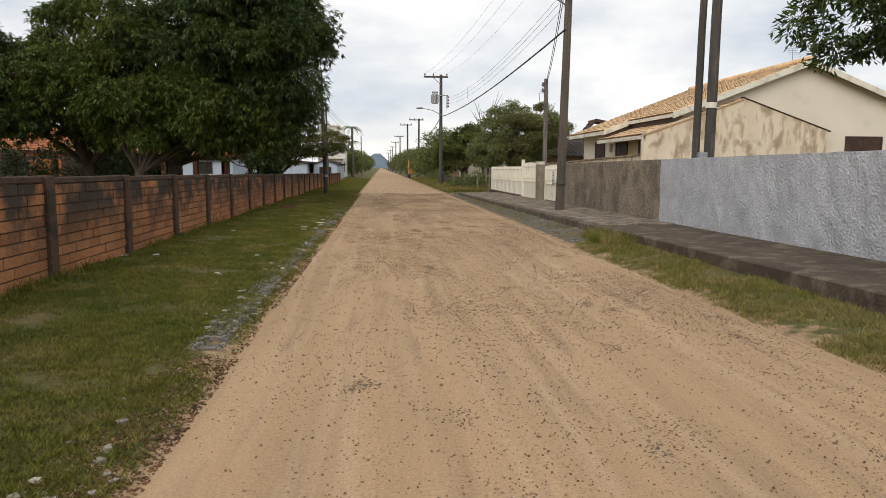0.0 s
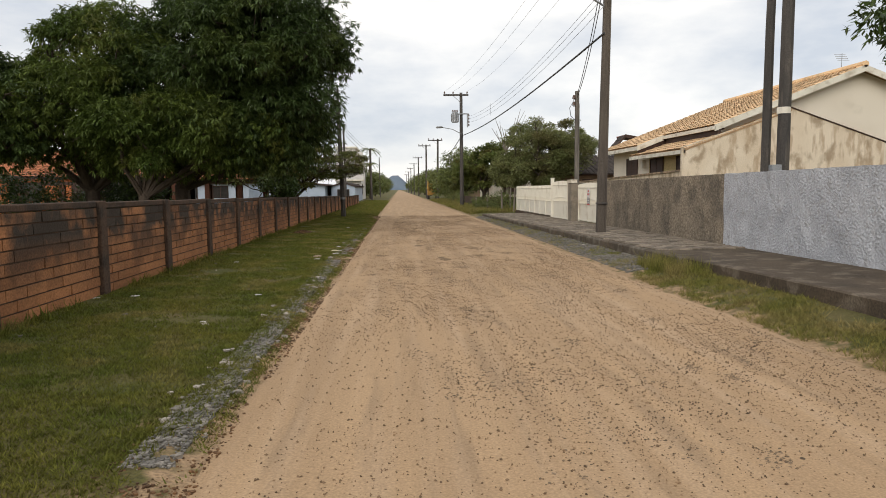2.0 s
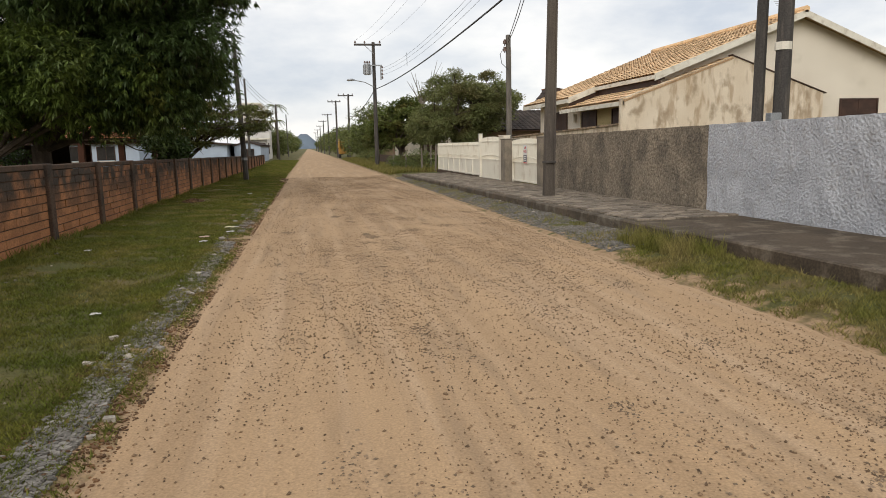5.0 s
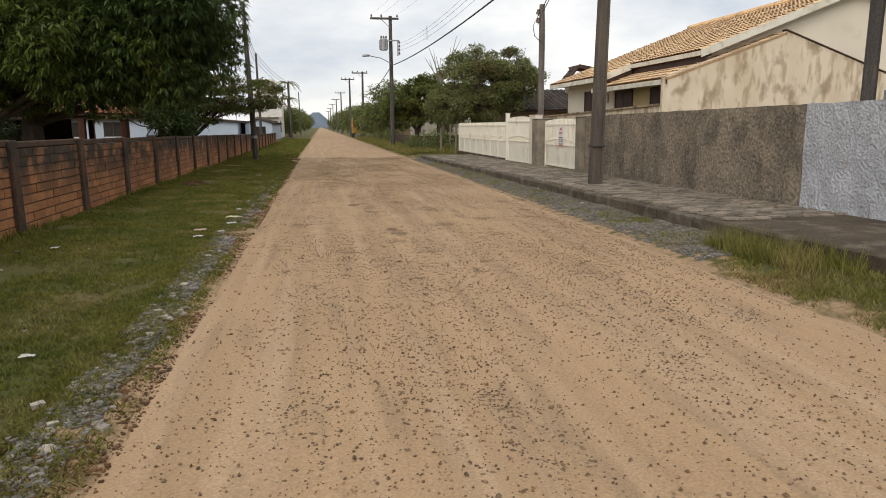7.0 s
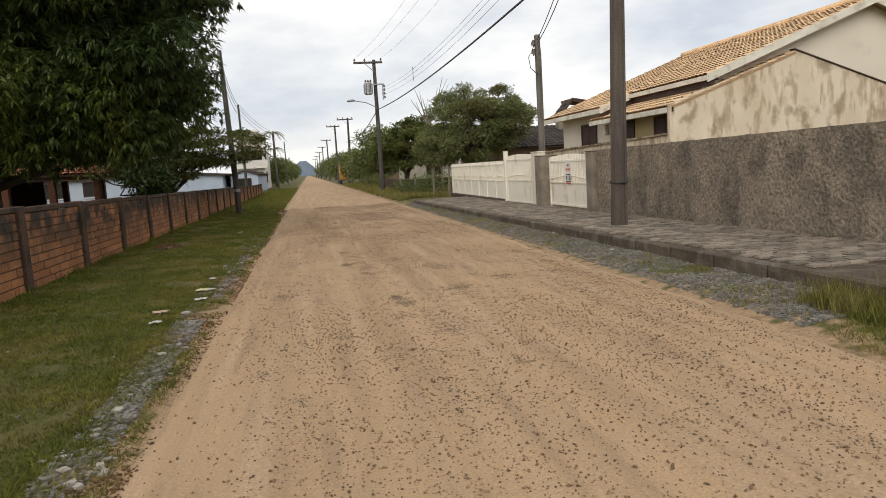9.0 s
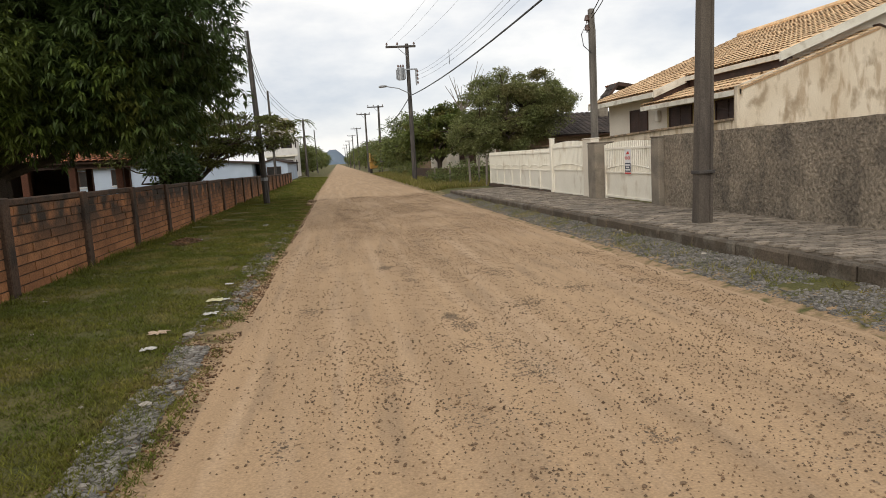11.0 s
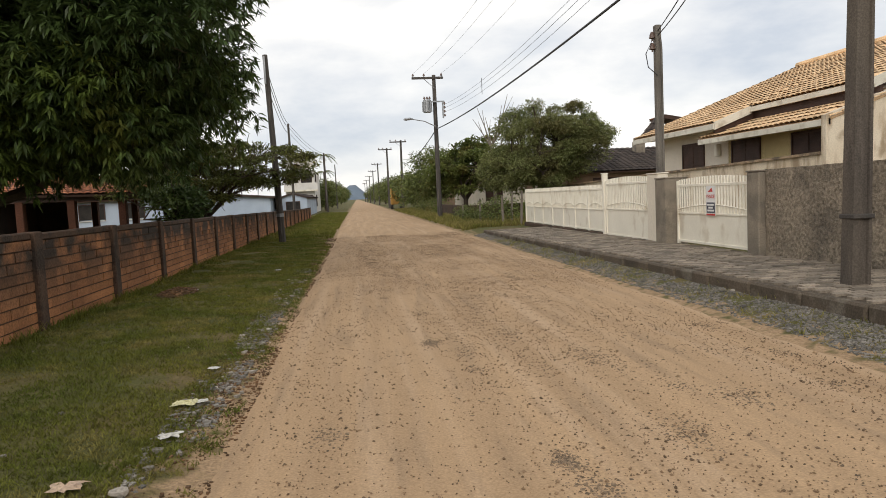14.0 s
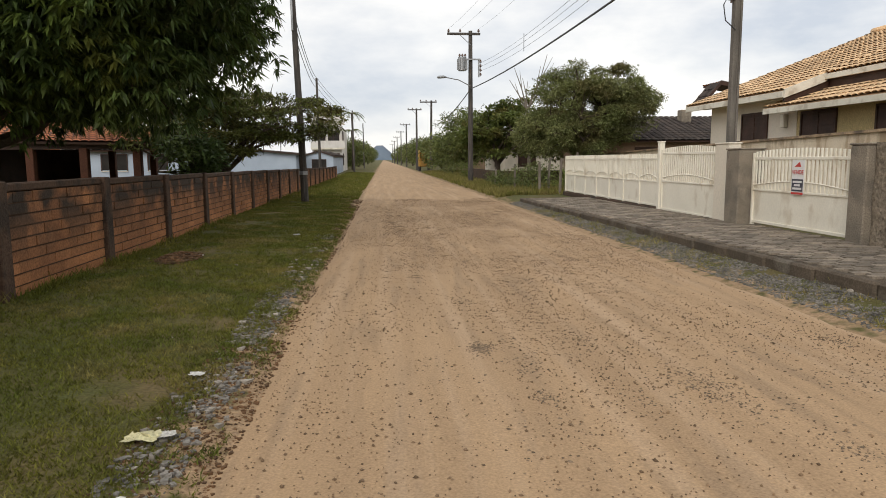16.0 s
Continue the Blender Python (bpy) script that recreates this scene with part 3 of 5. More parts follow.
def gate_leaf(name, y0, y1, z0, z1, label, bays, posts=True):
    """A metal gate: sheet below, vertical bars above with a wavy lower edge, rails and posts."""
    g = thing(name, GX, (y0 + y1) / 2, z0, label, "gate", "street gates")
    mid = z0 + 0.5 * (z1 - z0)
    w = (y1 - y0) / bays
    for i in range(bays):
        a, b = y0 + w * i + 0.02, y0 + w * (i + 1) - 0.02
        bm = bmesh.new()
        pts = [(GX, a, z0 + 0.07), (GX, b, z0 + 0.07)]
        for q in range(13):
            u = q / 12
            pts.append((GX, b + (a - b) * u, mid + 0.06 + 0.10 * math.sin(math.pi * u)))
        prism(bm, pts, (0.012, 0, 0))
        part("sheet", bm, CREAM, g)
        arch = [(GX - 0.012, b + (a - b) * q / 12, mid + 0.06 + 0.10 * math.sin(math.pi * q / 12)) for q in range(13)]
        part("arch_trim", tube(bmesh.new(), arch, 0.011, 6), CREAM, g)
        nb = max(5, int(w / 0.105))
        for q in range(nb):
            y = a + (b - a) * (q + 0.5) / nb
            bm = boxes((GX - 0.014, GX + 0.012, y - 0.017, y + 0.017, mid, z1 + 0.02 + (0.05 * math.sin(math.pi * (q + 0.5) / nb) if bays == 1 else 0)))
            part("bar", bm, CREAM, g)
        for z, h in ((z0 + 0.045, 0.05), (mid - 0.02, 0.035), (z1 - 0.1, 0.05)):
            part("rail", boxes((GX - 0.022, GX + 0.02, a, b, z - h / 2, z + h / 2), bevel=0.004), CREAM, g)
    if posts:
        for i in range(bays + 1):
            y = y0 + w * i
            part("post", boxes((GX - 0.03, GX + 0.03, y - 0.03, y + 0.03, z0 - 0.02, z1 + 0.0), bevel=0.006), CREAM, g)
    return g


gate_leaf("pedestrian_gate", 23.82, 26.55, 0.27, 1.56, "cream metal gate with bars above a sheet panel", 1)
gate_leaf("sliding_gate", 27.95, 30.72, 0.2, 1.68, "cream sliding gate with bars over a sheet panel", 1)
gate_leaf("panel_fence", 30.95, 39.65, 0.26, 1.56, "long cream metal fence of arched sheet panels", 7)
ob = thing("gate_post", GX, 30.83, 0.15, "tall cream square steel gate post", "post")
part("shaft", boxes((GX - 0.07, GX + 0.06, 30.76, 30.9, 0.1, 1.86), bevel=0.01), CREAM, ob)
part("cap", boxes((GX - 0.085, GX + 0.075, 30.745, 30.915, 1.86, 1.885), bevel=0.006), CREAM, ob)


def pier(y0, y1, z1, x0, x1, material, label):
    ob = thing("gate_pier", (x0 + x1) / 2, (y0 + y1) / 2, 0.2, label, "pier", "gate piers")
    part("shaft", boxes((x0, x1, y0, y1, 0.05, z1), bevel=0.02), material, ob)
    part("top", boxes((x0 - 0.012, x1 + 0.012, y0 - 0.012, y1 + 0.012, z1, z1 + 0.03), bevel=0.01), material, ob)


pier(23.42, 23.78, 1.64, 6.32, 6.68, CONCRETE, "grey concrete gate pier at the end of the roughcast wall")
pier(26.62, 27.12, 1.62, 6.2, 6.7, CONCRETE, "stout stained concrete gate pier between the gates")
pier(27.3, 27.88, 1.74, 6.35, 6.6, CREAMWALL, "cream plastered gate pier beside the concrete pier")
part("track", boxes((GX - 0.05, GX + 0.05, 23.8, 30.7, 0.1, 0.2)), CONCRETE, pavement)
part("plinth", boxes((GX - 0.09, GX + 0.07, 30.92, 39.7, 0.05, 0.26), bevel=0.02), MOULD, pavement, "dark stained plinth under the fence")

# for-sale board on the gate
ob = thing("for_sale_sign", GX - 0.03, 25.15, 1.15, "white and red for-sale board tied to the cream gate", "sign")
SX = GX - 0.035
part("board", boxes((SX - 0.006, SX, 24.98, 25.32, 0.86, 1.43)), SIGNWHITE, ob)
part("dark_block", boxes((SX - 0.010, SX - 0.0065, 25.0, 25.3, 0.92, 1.12)), SIGNINK, ob)
part("logo", prism(bmesh.new(), [(SX - 0.008, 25.25, 1.32), (SX - 0.008, 25.07, 1.32), (SX - 0.008, 25.11, 1.4)], (-0.002, 0, 0)), REDSIGN, ob)
for i, (z, a, b) in enumerate(((1.075, 25.03, 25.27), (1.02, 25.07, 25.23), (0.965, 25.03, 25.27))):
    part("text_bar", boxes((SX - 0.013, SX - 0.0105, a, b, z - 0.017, z + 0.017)), SIGNWHITE, ob)
part("foot_band", boxes((SX - 0.010, SX - 0.0065, 24.99, 25.31, 0.87, 0.905)), REDSIGN, ob)
fc = bpy.data.curves.new("sale_word", "FONT")
fc.body, fc.size, fc.align_x, fc.align_y, fc.extrude = "VENDE", 0.1, "CENTER", "CENTER", 0.001
txt = new("sale_word", fc)
fc.materials.append(REDSIGN)
txt.parent = ob
txt.matrix_parent_inverse = ob.matrix_world.inverted()
txt.matrix_world = Matrix.Translation((SX - 0.012, 25.15, 1.23)) @ Euler((radians(90), 0, radians(-90))).to_matrix().to_4x4()


# ---- poles and cables ----
def insulator(bm, p):
    x, y, z = p
    tube(bm, [(x, y, z), (x, y, z + 0.05), (x, y, z + 0.06), (x, y, z + 0.13), (x, y, z + 0.2)], [0.02, 0.02, 0.075, 0.06, 0.03], 8)
    return bm


def crossarm_pole(x, y, h, lean, label, arms=True, drum=False, lamp=False, z0=0.0, left=1.35, right=0.55, girth=1.0):
    ob = thing("utility_pole", x, y, z0, label, "utility pole", "poles along the road")
    bm = bmesh.new()
    tube(bm, [(x, y, z0 - 0.2), (x + lean * 0.5, y, z0 + h * 0.5), (x + lean, y, z0 + h)], [0.16 * girth, 0.135 * girth, 0.11 * girth], 8)
    part("shaft", bm, POLE, ob)
    if arms:
        za = z0 + h - 0.25
        xa = x + lean
        part("crossarm", boxes((xa - left, xa + right, y - 0.17, y - 0.05, za, za + 0.13), bevel=0.01), POLE, ob)
        bm = tube(bmesh.new(), [(xa - 0.6, y - 0.11, za), (xa, y - 0.11, za - 0.55)], 0.02, 6)
        part("brace", bm, STEEL, ob)
        for dx in (-left + 0.08, -left * 0.45, right - 0.1):
            part("insulator", insulator(bmesh.new(), (xa + dx, y - 0.11, za + 0.13)), PORCELAIN, ob)
    if drum:
        xa = x + lean * 0.8
        bm = tube(bmesh.new(), [(xa - 0.5, y - 0.2, z0 + h - 2.25), (xa - 0.5, y - 0.2, z0 + h - 1.5)], 0.24, 14)
        dr = part("transformer", bm, STEEL, ob, "grey transformer tank")
        for i in range(8):
            a = i * math.pi / 4
            cx, cy = xa - 0.5 + 0.27 * math.cos(a), y - 0.2 + 0.27 * math.sin(a)
            part("fin", boxes((cx - 0.03, cx + 0.03, cy - 0.03, cy + 0.03, z0 + h - 2.2, z0 + h - 1.6)), STEEL, dr)
        for i in range(3):
            part("bushing", insulator(bmesh.new(), (xa - 0.65 + 0.16 * i, y - 0.2, z0 + h - 1.5)), PORCELAIN, dr)
        part("bracket", boxes((xa - 0.3, xa + 0.55, y - 0.25, y - 0.15, z0 + h - 1.65, z0 + h - 1.57)), STEEL, ob)
        part("rack", boxes((xa + 0.42, xa + 0.5, y - 0.22, y - 0.1, z0 + h - 2.6, z0 + h - 1.6)), STEEL, ob)
        for i in range(4):
            part("spool", insulator(bmesh.new(), (xa + 0.56, y - 0.16, z0 + h - 2.55 + 0.24 * i)), PORCELAIN, ob)
    if lamp:
        xa, zl = x + lean * 0.65, z0 + h * 0.68
        part("lamp_arm", tube(bmesh.new(), [(xa, y - 0.1, zl - 0.3), (xa - 0.7, y - 0.1, zl + 0.05), (xa - 1.5, y - 0.1, zl + 0.2)], 0.03, 6), STEEL, ob)
        part("lamp_head", tube(bmesh.new(), [(xa - 1.4, y - 0.1, zl + 0.2), (xa - 1.55, y - 0.1, zl + 0.22), (xa - 1.85, y - 0.1, zl + 0.2), (xa - 1.95, y - 0.1, zl + 0.18)], [0.04, 0.08, 0.085, 0.04], 8), STEEL, ob)
    return ob


# squared concrete pole on the pavement, with a recessed face
P1 = (5.29, 19.9)
ob = thing("street_pole", P1[0], P1[1], 0.24, "tall dark square concrete pole standing on the pavement", "utility pole")
bm = bmesh.new()
for z0, z1, w0, w1 in ((0.1, 9.0, 0.118, 0.078),):
    vs = []
    for z, w in ((z0, w0), (z1, w1)):
        lean = 0.02 * (z - 0.2)
        vs.append([bm.verts.new((P1[0] + lean + a, P1[1] + b, z)) for a, b in ((-w, -w * 0.8), (-w * 0.3, -w * 0.8), (-w * 0.22, -w * 0.55), (w * 0.6, -w * 0.55), (w * 0.68, -w * 0.8), (w, -w * 0.8), (w, w * 0.8), (-w, w * 0.8))])
    for k in range(8):
        bm.faces.new((vs[0][k], vs[0][(k + 1) % 8], vs[1][(k + 1) % 8], vs[1][k]))
    bm.faces.new(vs[1])
bmesh.ops.recalc_face_normals(bm, faces=bm.faces)
POLE1 = mat("brown_grey_concrete_pole", (0.12, 0.10, 0.08), (0.075, 0.063, 0.053), 3, 50, 0.9, 0.4, 0.006, (1, 1, 0.2), (0.135, 0.112, 0.092), 4, (2, 2, 0.3), 0.35)
part("shaft", bm, POLE1, ob)
part("clamp", boxes((P1[0] - 0.115, P1[0] + 0.145, P1[1] - 0.125, P1[1] + 0.12, 1.02, 1.07), bevel=0.008), POLE, ob)
part("crossarm", boxes((P1[0] - 0.75, P1[0] + 1.05, P1[1] - 0.25, P1[1] - 0.13, 7.75, 7.88), bevel=0.01), POLE, ob)
for dx in (-0.65, 0.0, 0.95):
    part("insulator", insulator(bmesh.new(), (P1[0] + dx, P1[1] - 0.19, 7.88)), PORCELAIN, ob)
part("lamp_arm", tube(bmesh.new(), [(P1[0], P1[1] - 0.1, 6.15), (P1[0] - 0.5, P1[1] - 0.2, 6.4), (P1[0] - 1.25, P1[1] - 0.3, 6.45)], 0.025, 6), STEEL, ob)
part("lamp_head", tube(bmesh.new(), [(P1[0] - 1.2, P1[1] - 0.3, 6.45), (P1[0] - 1.35, P1[1] - 0.3, 6.46), (P1[0] - 1.6, P1[1] - 0.3, 6.43), (P1[0] - 1.7, P1[1] - 0.3, 6.4)], [0.04, 0.09, 0.09, 0.03], 8), STEEL, ob)

# twin poles behind the whitewashed wall
for x, y, r, h in ((7.08, 15.0, 0.085, 9), (7.2, 14.6, 0.112, 9.5)):
    ob = thing("timber_pole", x, y, 0.2, "dark timber pole rising behind the whitewashed wall", "utility pole", "twin poles")
    part("shaft", tube(bmesh.new(), [(x, y, 0), (x + 0.03, y, h * 0.5), (x + 0.12, y, h)], [r * 1.1, r, r * 0.85], 8), POLE, ob)
    if r > 0.1:
        part("band", tube(bmesh.new(), [(x, y, 2.82), (x, y, 2.94)], [r * 1.12, r * 1.12], 8), WHITETRIM, ob, "pale tied band")
        part("meter_box", boxes((x - 0.3, x - 0.11, y - 0.2, y - 0.06, 1.7, 1.86), bevel=0.01), STEEL, ob)

# service pole at the gates
ob = thing("service_pole", 6.78, 28.1, 0.1, "slim grey concrete service pole behind the gate pier", "utility pole")
part("shaft", boxes((6.71, 6.85, 28.02, 28.17, 0, 5.15), bevel=0.015), GREYPOLE, ob)
part("conduit", tube(bmesh.new(), [(6.83, 27.99, 0.2), (6.83, 27.99, 4.6), (6.80, 27.98, 4.85)], 0.022, 6), GREYPOLE, ob)
for z in (4.55, 4.8):
    part("insulator", insulator(bmesh.new(), (6.66, 28.1, z + 0.0)), PORCELAIN, ob)
part("drip_loop", tube(bmesh.new(), [(6.68, 28.1, 4.85), (6.48, 28.05, 4.5), (6.53, 28.05, 4.2), (6.73, 28.0, 4.0)], 0.012, 5), CABLE, ob)

crossarm_pole(4.75, 54.5, 8.75, 0.0, "tall dark utility pole with crossarm and transformer", drum=True, lamp=True)
crossarm_pole(5.0, 92, 8.0, 0.1, "distant dark utility pole with a crossarm", left=1.3, right=0.6)
crossarm_pole(4.2, 108, 8.3, 0.0, "distant dark utility pole with a crossarm", lamp=False, left=1.2, right=0.7)
for i, y in enumerate((150, 185, 225, 270, 320)):
    crossarm_pole(4.2 - 0.15 * i, y, 8.4, 0.0, "distant dark utility pole with a crossarm", left=1.2, right=0.8)
ob = crossarm_pole(-2.95, 37.5, 6.5, -0.2, "dark leaning utility pole on the grass verge", arms=False, z0=0.12, girth=0.78)
part("clamp", tube(bmesh.new(), [(-2.98, 37.5, 1.0), (-2.98, 37.5, 1.12)], 0.135, 8), STEEL, ob)
part("spool_rack", boxes((-3.2, -3.14, 37.3, 37.4, 5.6, 6.55)), STEEL, ob)
for x, y, h in ((-5.0, 66, 7.4), (-3.6, 92, 6.9), (-3.4, 125, 7.2)):
    crossarm_pole(x, y, h, -0.1, "utility pole farther along the brick wall", arms=False, girth=0.7)


def cable(name, a, b, sag, r, label):
    pts = []
    for i in range(15):
        u = i / 14
        p = Vector(a).lerp(Vector(b), u)
        p.z -= sag * 4 * u * (1 - u)
        pts.append(p)
    return tagged(part(name, tube(bmesh.new(), pts, r, 5), CABLE, None), label, "cable", "overhead cables")


TP = (4.75, 54.3)
for dx, dz in ((-1.27, 8.83), (-0.6, 8.83), (0.45, 8.83)):
    cable("power_line", (P1[0] + dx * 0.6, P1[1] - 0.19, 8.07), (TP[0] + dx, TP[1], dz), 0.55, 0.0045, "thin bare power line between roadside poles")
    cable("power_line", (P1[0] + dx * 0.6, P1[1] - 0.19, 8.07), (P1[0] + dx * 0.6 + 0.6, -18, 8.2), 0.5, 0.0045, "thin bare power line running back over the road")
for z in (6.5, 6.75, 6.95):
    low_line = cable("power_line", (P1[0] + 0.1, P1[1] - 0.15, z - 0.25), (TP[0] + 0.55, TP[1], z + 0.0), 0.6, 0.006, "thin low-voltage line between roadside poles")
part("spacer_rod", tube(bmesh.new(), [(5.3, 42, 5.72), (5.3, 42, 6.4)], 0.012, 5), CABLE, low_line)
cable("telephone_cable", (P1[0], P1[1] - 0.15, 5.45), (TP[0], TP[1], 5.5), 0.35, 0.028, "thick black telephone cable between roadside poles")
cable("telephone_cable", (TP[0], TP[1], 5.5), (5.0, 92, 5.3), 0.6, 0.03, "thick black telephone cable between distant poles")
cable("telephone_cable", (P1[0], P1[1] - 0.15, 6.35), (7.1, 15.0, 7.2), 0.15, 0.018, "black cable sagging to the twin poles")
cable("service_drop", (6.78, 28.1, 5.0), (P1[0], P1[1], 7.0), 0.25, 0.012, "thin service drop from pole to gate pole")
cable("service_drop", (6.78, 28.1, 4.9), (P1[0], P1[1], 6.6), 0.3, 0.012, "thin service drop from pole to gate pole")
for z, y1, z1 in ((7.1, 66, 7.4), (6.8, 66, 7.1), (6.4, 66, 6.7)):
    cable("verge_line", (-3.17, 37.4, z - 0.7), (-5.05, y1, z1), 0.45, 0.014, "dark line between poles on the grass verge")
    cable("verge_line", (-5.05, 66, z1), (-3.65, 92, z1 - 0.6), 0.4, 0.014, "dark line between poles on the grass verge")


# ---- houses ----
def tile_roof(parent, a, b, c, d, material_one, material_rest, tw=0.23, tl=0.36, near=None, limit=0):
    """Rows of half-round tiles on the quad a (eave start), b (eave end), c (ridge end), d (ridge start)."""
    a, b, c, d = map(Vector, (a, b, c, d))
    nu, nv = max(2, round((b - a).length / tw)), max(2, round((d - a).length / tl))
    prof = [(-0.5, 0.0), (-0.36, 0.2), (-0.13, 0.31), (0.13, 0.31), (0.36, 0.2), (0.5, 0.0)]
    up = (b - a).cross(d - a).normalized()
    if up.z < 0:
        up = -up
    one, restv = [], []
    for j in range(nv):
        for i in range(nu):
            u0, u1, v0, v1 = i / nu, (i + 1) / nu, j / nv, (j + 1.12) / nv
            P = lambda u, v: (a.lerp(b, u)).lerp(d.lerp(c, u), v)
            jit = 0.012 * random.random()
            vs = []
            for v, lift, k in ((v0, 0.026 + jit, 1.1), (v1, 0.0, 0.94)):
                for s, h in prof:
                    vs.append(P(u0 + (u1 - u0) * (0.5 + s * k), v) + up * (h * tw * 0.62 + lift))
            if near and len(one) < limit and near(i / nu, j / nv):
                one.append(vs)
            else:
                restv += vs
    F = [(k, k + 1, k + 7, k + 6) for k in range(5)]
    for vs in one:
        part("roof_tile", mesh_of("roof_tile", vs, F, material_one), material_one, parent)
    if restv:
        tagged(part("roof_tiles", bulk("roof_tiles", np.array([tuple(v) for v in restv]), 12, F, material_rest), material_rest, parent), kind="stuff")
    bm = bmesh.new()
    prism(bm, [a - up * 0.005, b - up * 0.005, c - up * 0.005, d - up * 0.005], -up * 0.06)
    return part("roof_deck", bm, CLAYBED if material_rest == TILES else WOODANDSHADE, parent)


def window_unit(parent, axis, pos, a0, a1, z0, z1, material, out=-1, name="window"):
    """A shuttered window with frame and sill on a wall at x=pos (axis 'x') or y=pos."""
    def bx(d0, d1, p0, p1, q0, q1):
        lo, hi = sorted((pos + out * d0, pos + out * d1))
        return (lo, hi, p0, p1, q0, q1) if axis == "x" else (p0, p1, lo, hi, q0, q1)
    w = part(name, boxes(bx(0.004, 0.03, a0, a1, z0, z1)), material, parent)
    part("frame", boxes(bx(0.005, 0.06, a0 - 0.06, a0, z0 - 0.06, z1 + 0.06), bx(0.005, 0.06, a1, a1 + 0.06, z0 - 0.06, z1 + 0.06), bx(0.005, 0.06, a0, a1, z1, z1 + 0.06)), WOODANDSHADE, w)
    part("mullion", boxes(bx(0.03, 0.05, (a0 + a1) / 2 - 0.025, (a0 + a1) / 2 + 0.025, z0, z1)), WOODANDSHADE, w)
    n = max(3, int((z1 - z0) / 0.14))
    for i in range(n):
        z = z0 + (z1 - z0) * (i + 0.5) / n
        part("slat", boxes(bx(0.03, 0.045, a0 + 0.04, a1 - 0.04, z - 0.02, z + 0.035)), material, w)
    part("sill", boxes(bx(0.0, 0.1, a0 - 0.08, a1 + 0.08, z0 - 0.1, z0 - 0.055)), WHITETRIM, w)
    return w


# tiled house behind the gates
house = thing("house", 15, 33, 0.2, "single-storey cream house with terracotta tile roof and stained side wall", "house")
RIDX, RIDZ, EX, EZ = 18.2, 6.1, 11.0, 3.36
SL = (RIDZ - EZ) / (RIDX - EX)
WX = 11.75
fold = lambda x: EZ + (x - EX) * SL
# walls
part("wall", boxes((WX, 25.4, 33.8, 39.1, 0.1, 3.45)), CREAMWALL, house)
part("wall", boxes((WX + 0.01, 25.4, 28.55, 33.8, 0.1, 2.95)), YELLOWWALL, house, "ochre porch wall")
bm = bmesh.new()
prism(bm, [(25.4, 28.5, 0.1), (25.4, 28.5, RIDZ - 7.2 * SL + 0.03), (RIDX, 28.5, RIDZ - 0.1), (12.5, 28.5, fold(12.5) - 0.1), (12.5, 28.5, 0.1)], (0, 0.16, 0))
part("gable_wall", bm, CREAMWALL, house)
bm = bmesh.new()
prism(bm, [(10.9, 28.0, 0.1), (19.1, 28.0, 0.1), (19.1, 28.0, 3.12), (15.25, 28.0, 4.46), (10.9, 28.0, 2.98)], (0, 0.16, 0))
part("side_wall", bm, STAINWALL, house, "rain-stained cream plaster side wall")
bm = bmesh.new()
prism(bm, [(15.2, 27.95, 4.48), (19.2, 27.95, 3.1), (19.2, 27.95, 3.135), (15.2, 27.95, 4.52)], (0, 0.26, 0))
part("side_coping", bm, WOODANDSHADE, house)
# roofs
tile_roof(house, (EX, 33.3, EZ), (EX, 39.6, EZ), (RIDX, 39.6, RIDZ), (RIDX, 33.3, RIDZ), TILE, TILES, near=lambda u, v: v < 0.36, limit=190)
tile_roof(house, (12.2, 28.05, fold(12.2)), (12.2, 33.3, fold(12.2)), (RIDX, 33.3, RIDZ), (RIDX, 28.05, RIDZ), TILE, TILES)
tile_roof(house, (25.8, 39.6, RIDZ - 7.6 * SL), (25.8, 28.05, RIDZ - 7.6 * SL), (RIDX, 28.05, RIDZ), (RIDX, 39.6, RIDZ), TILE, TILES)
tile_roof(house, (EX, 28.6, 2.92), (EX, 34.3, 2.92), (12.5, 34.3, 3.44), (12.5, 28.6, 3.44), TILE, TILES, near=lambda u, v: True, limit=110)
tile_roof(house, (EX, 27.98, 2.92), (EX, 28.6, 2.92), (15.25, 28.6, 4.42), (15.25, 27.98, 4.42), TILE, TILES)
# fascias and verge boards
part("fascia", boxes((EX - 0.03, EX + 0.03, 33.3, 39.6, EZ - 0.2, EZ - 0.02), bevel=0.006), WHITETRIM, house)
part("fascia", boxes((EX - 0.03, EX + 0.03, 28.0, 34.3, 2.74, 2.9), bevel=0.006), WHITETRIM, house)
for x0, x1, y, s in ((EX, 12.25, 33.26, 1), (12.2, RIDX, 28.0, 1), (RIDX, 25.8, 28.0, -1), (EX, RIDX, 39.6, 1)):
    z0, z1 = (fold(x0), fold(x1)) if s > 0 else (RIDZ, RIDZ - (x1 - x0) * SL)
    bm = bmesh.new()
    prism(bm, [(x0, y, z0 - 0.22), (x1, y, z1 - 0.22), (x1, y, z1 + 0.03), (x0, y, z0 + 0.03)], (0, 0.05, 0))
    part("verge_board", bm, WHITETRIM, house)
# dark brown pieces below the set-back eave: its shade put into their colour
part("eave_end", prism(bmesh.new(), [(11.06, 33.34, 3.06), (12.4, 33.34, 3.06), (12.4, 33.34, fold(12.4) - 0.07), (11.06, 33.34, fold(11.06) - 0.07)], (0, 0.1, 0)), WOODANDSHADE, house)
part("eave_wall", boxes((12.35, 12.45, 28.06, 33.8, 2.95, 3.85)), WOODANDSHADE, house)
part("soffit", boxes((12.22, 12.6, 28.05, 33.3, 3.66, 3.72)), WOODANDSHADE, house)
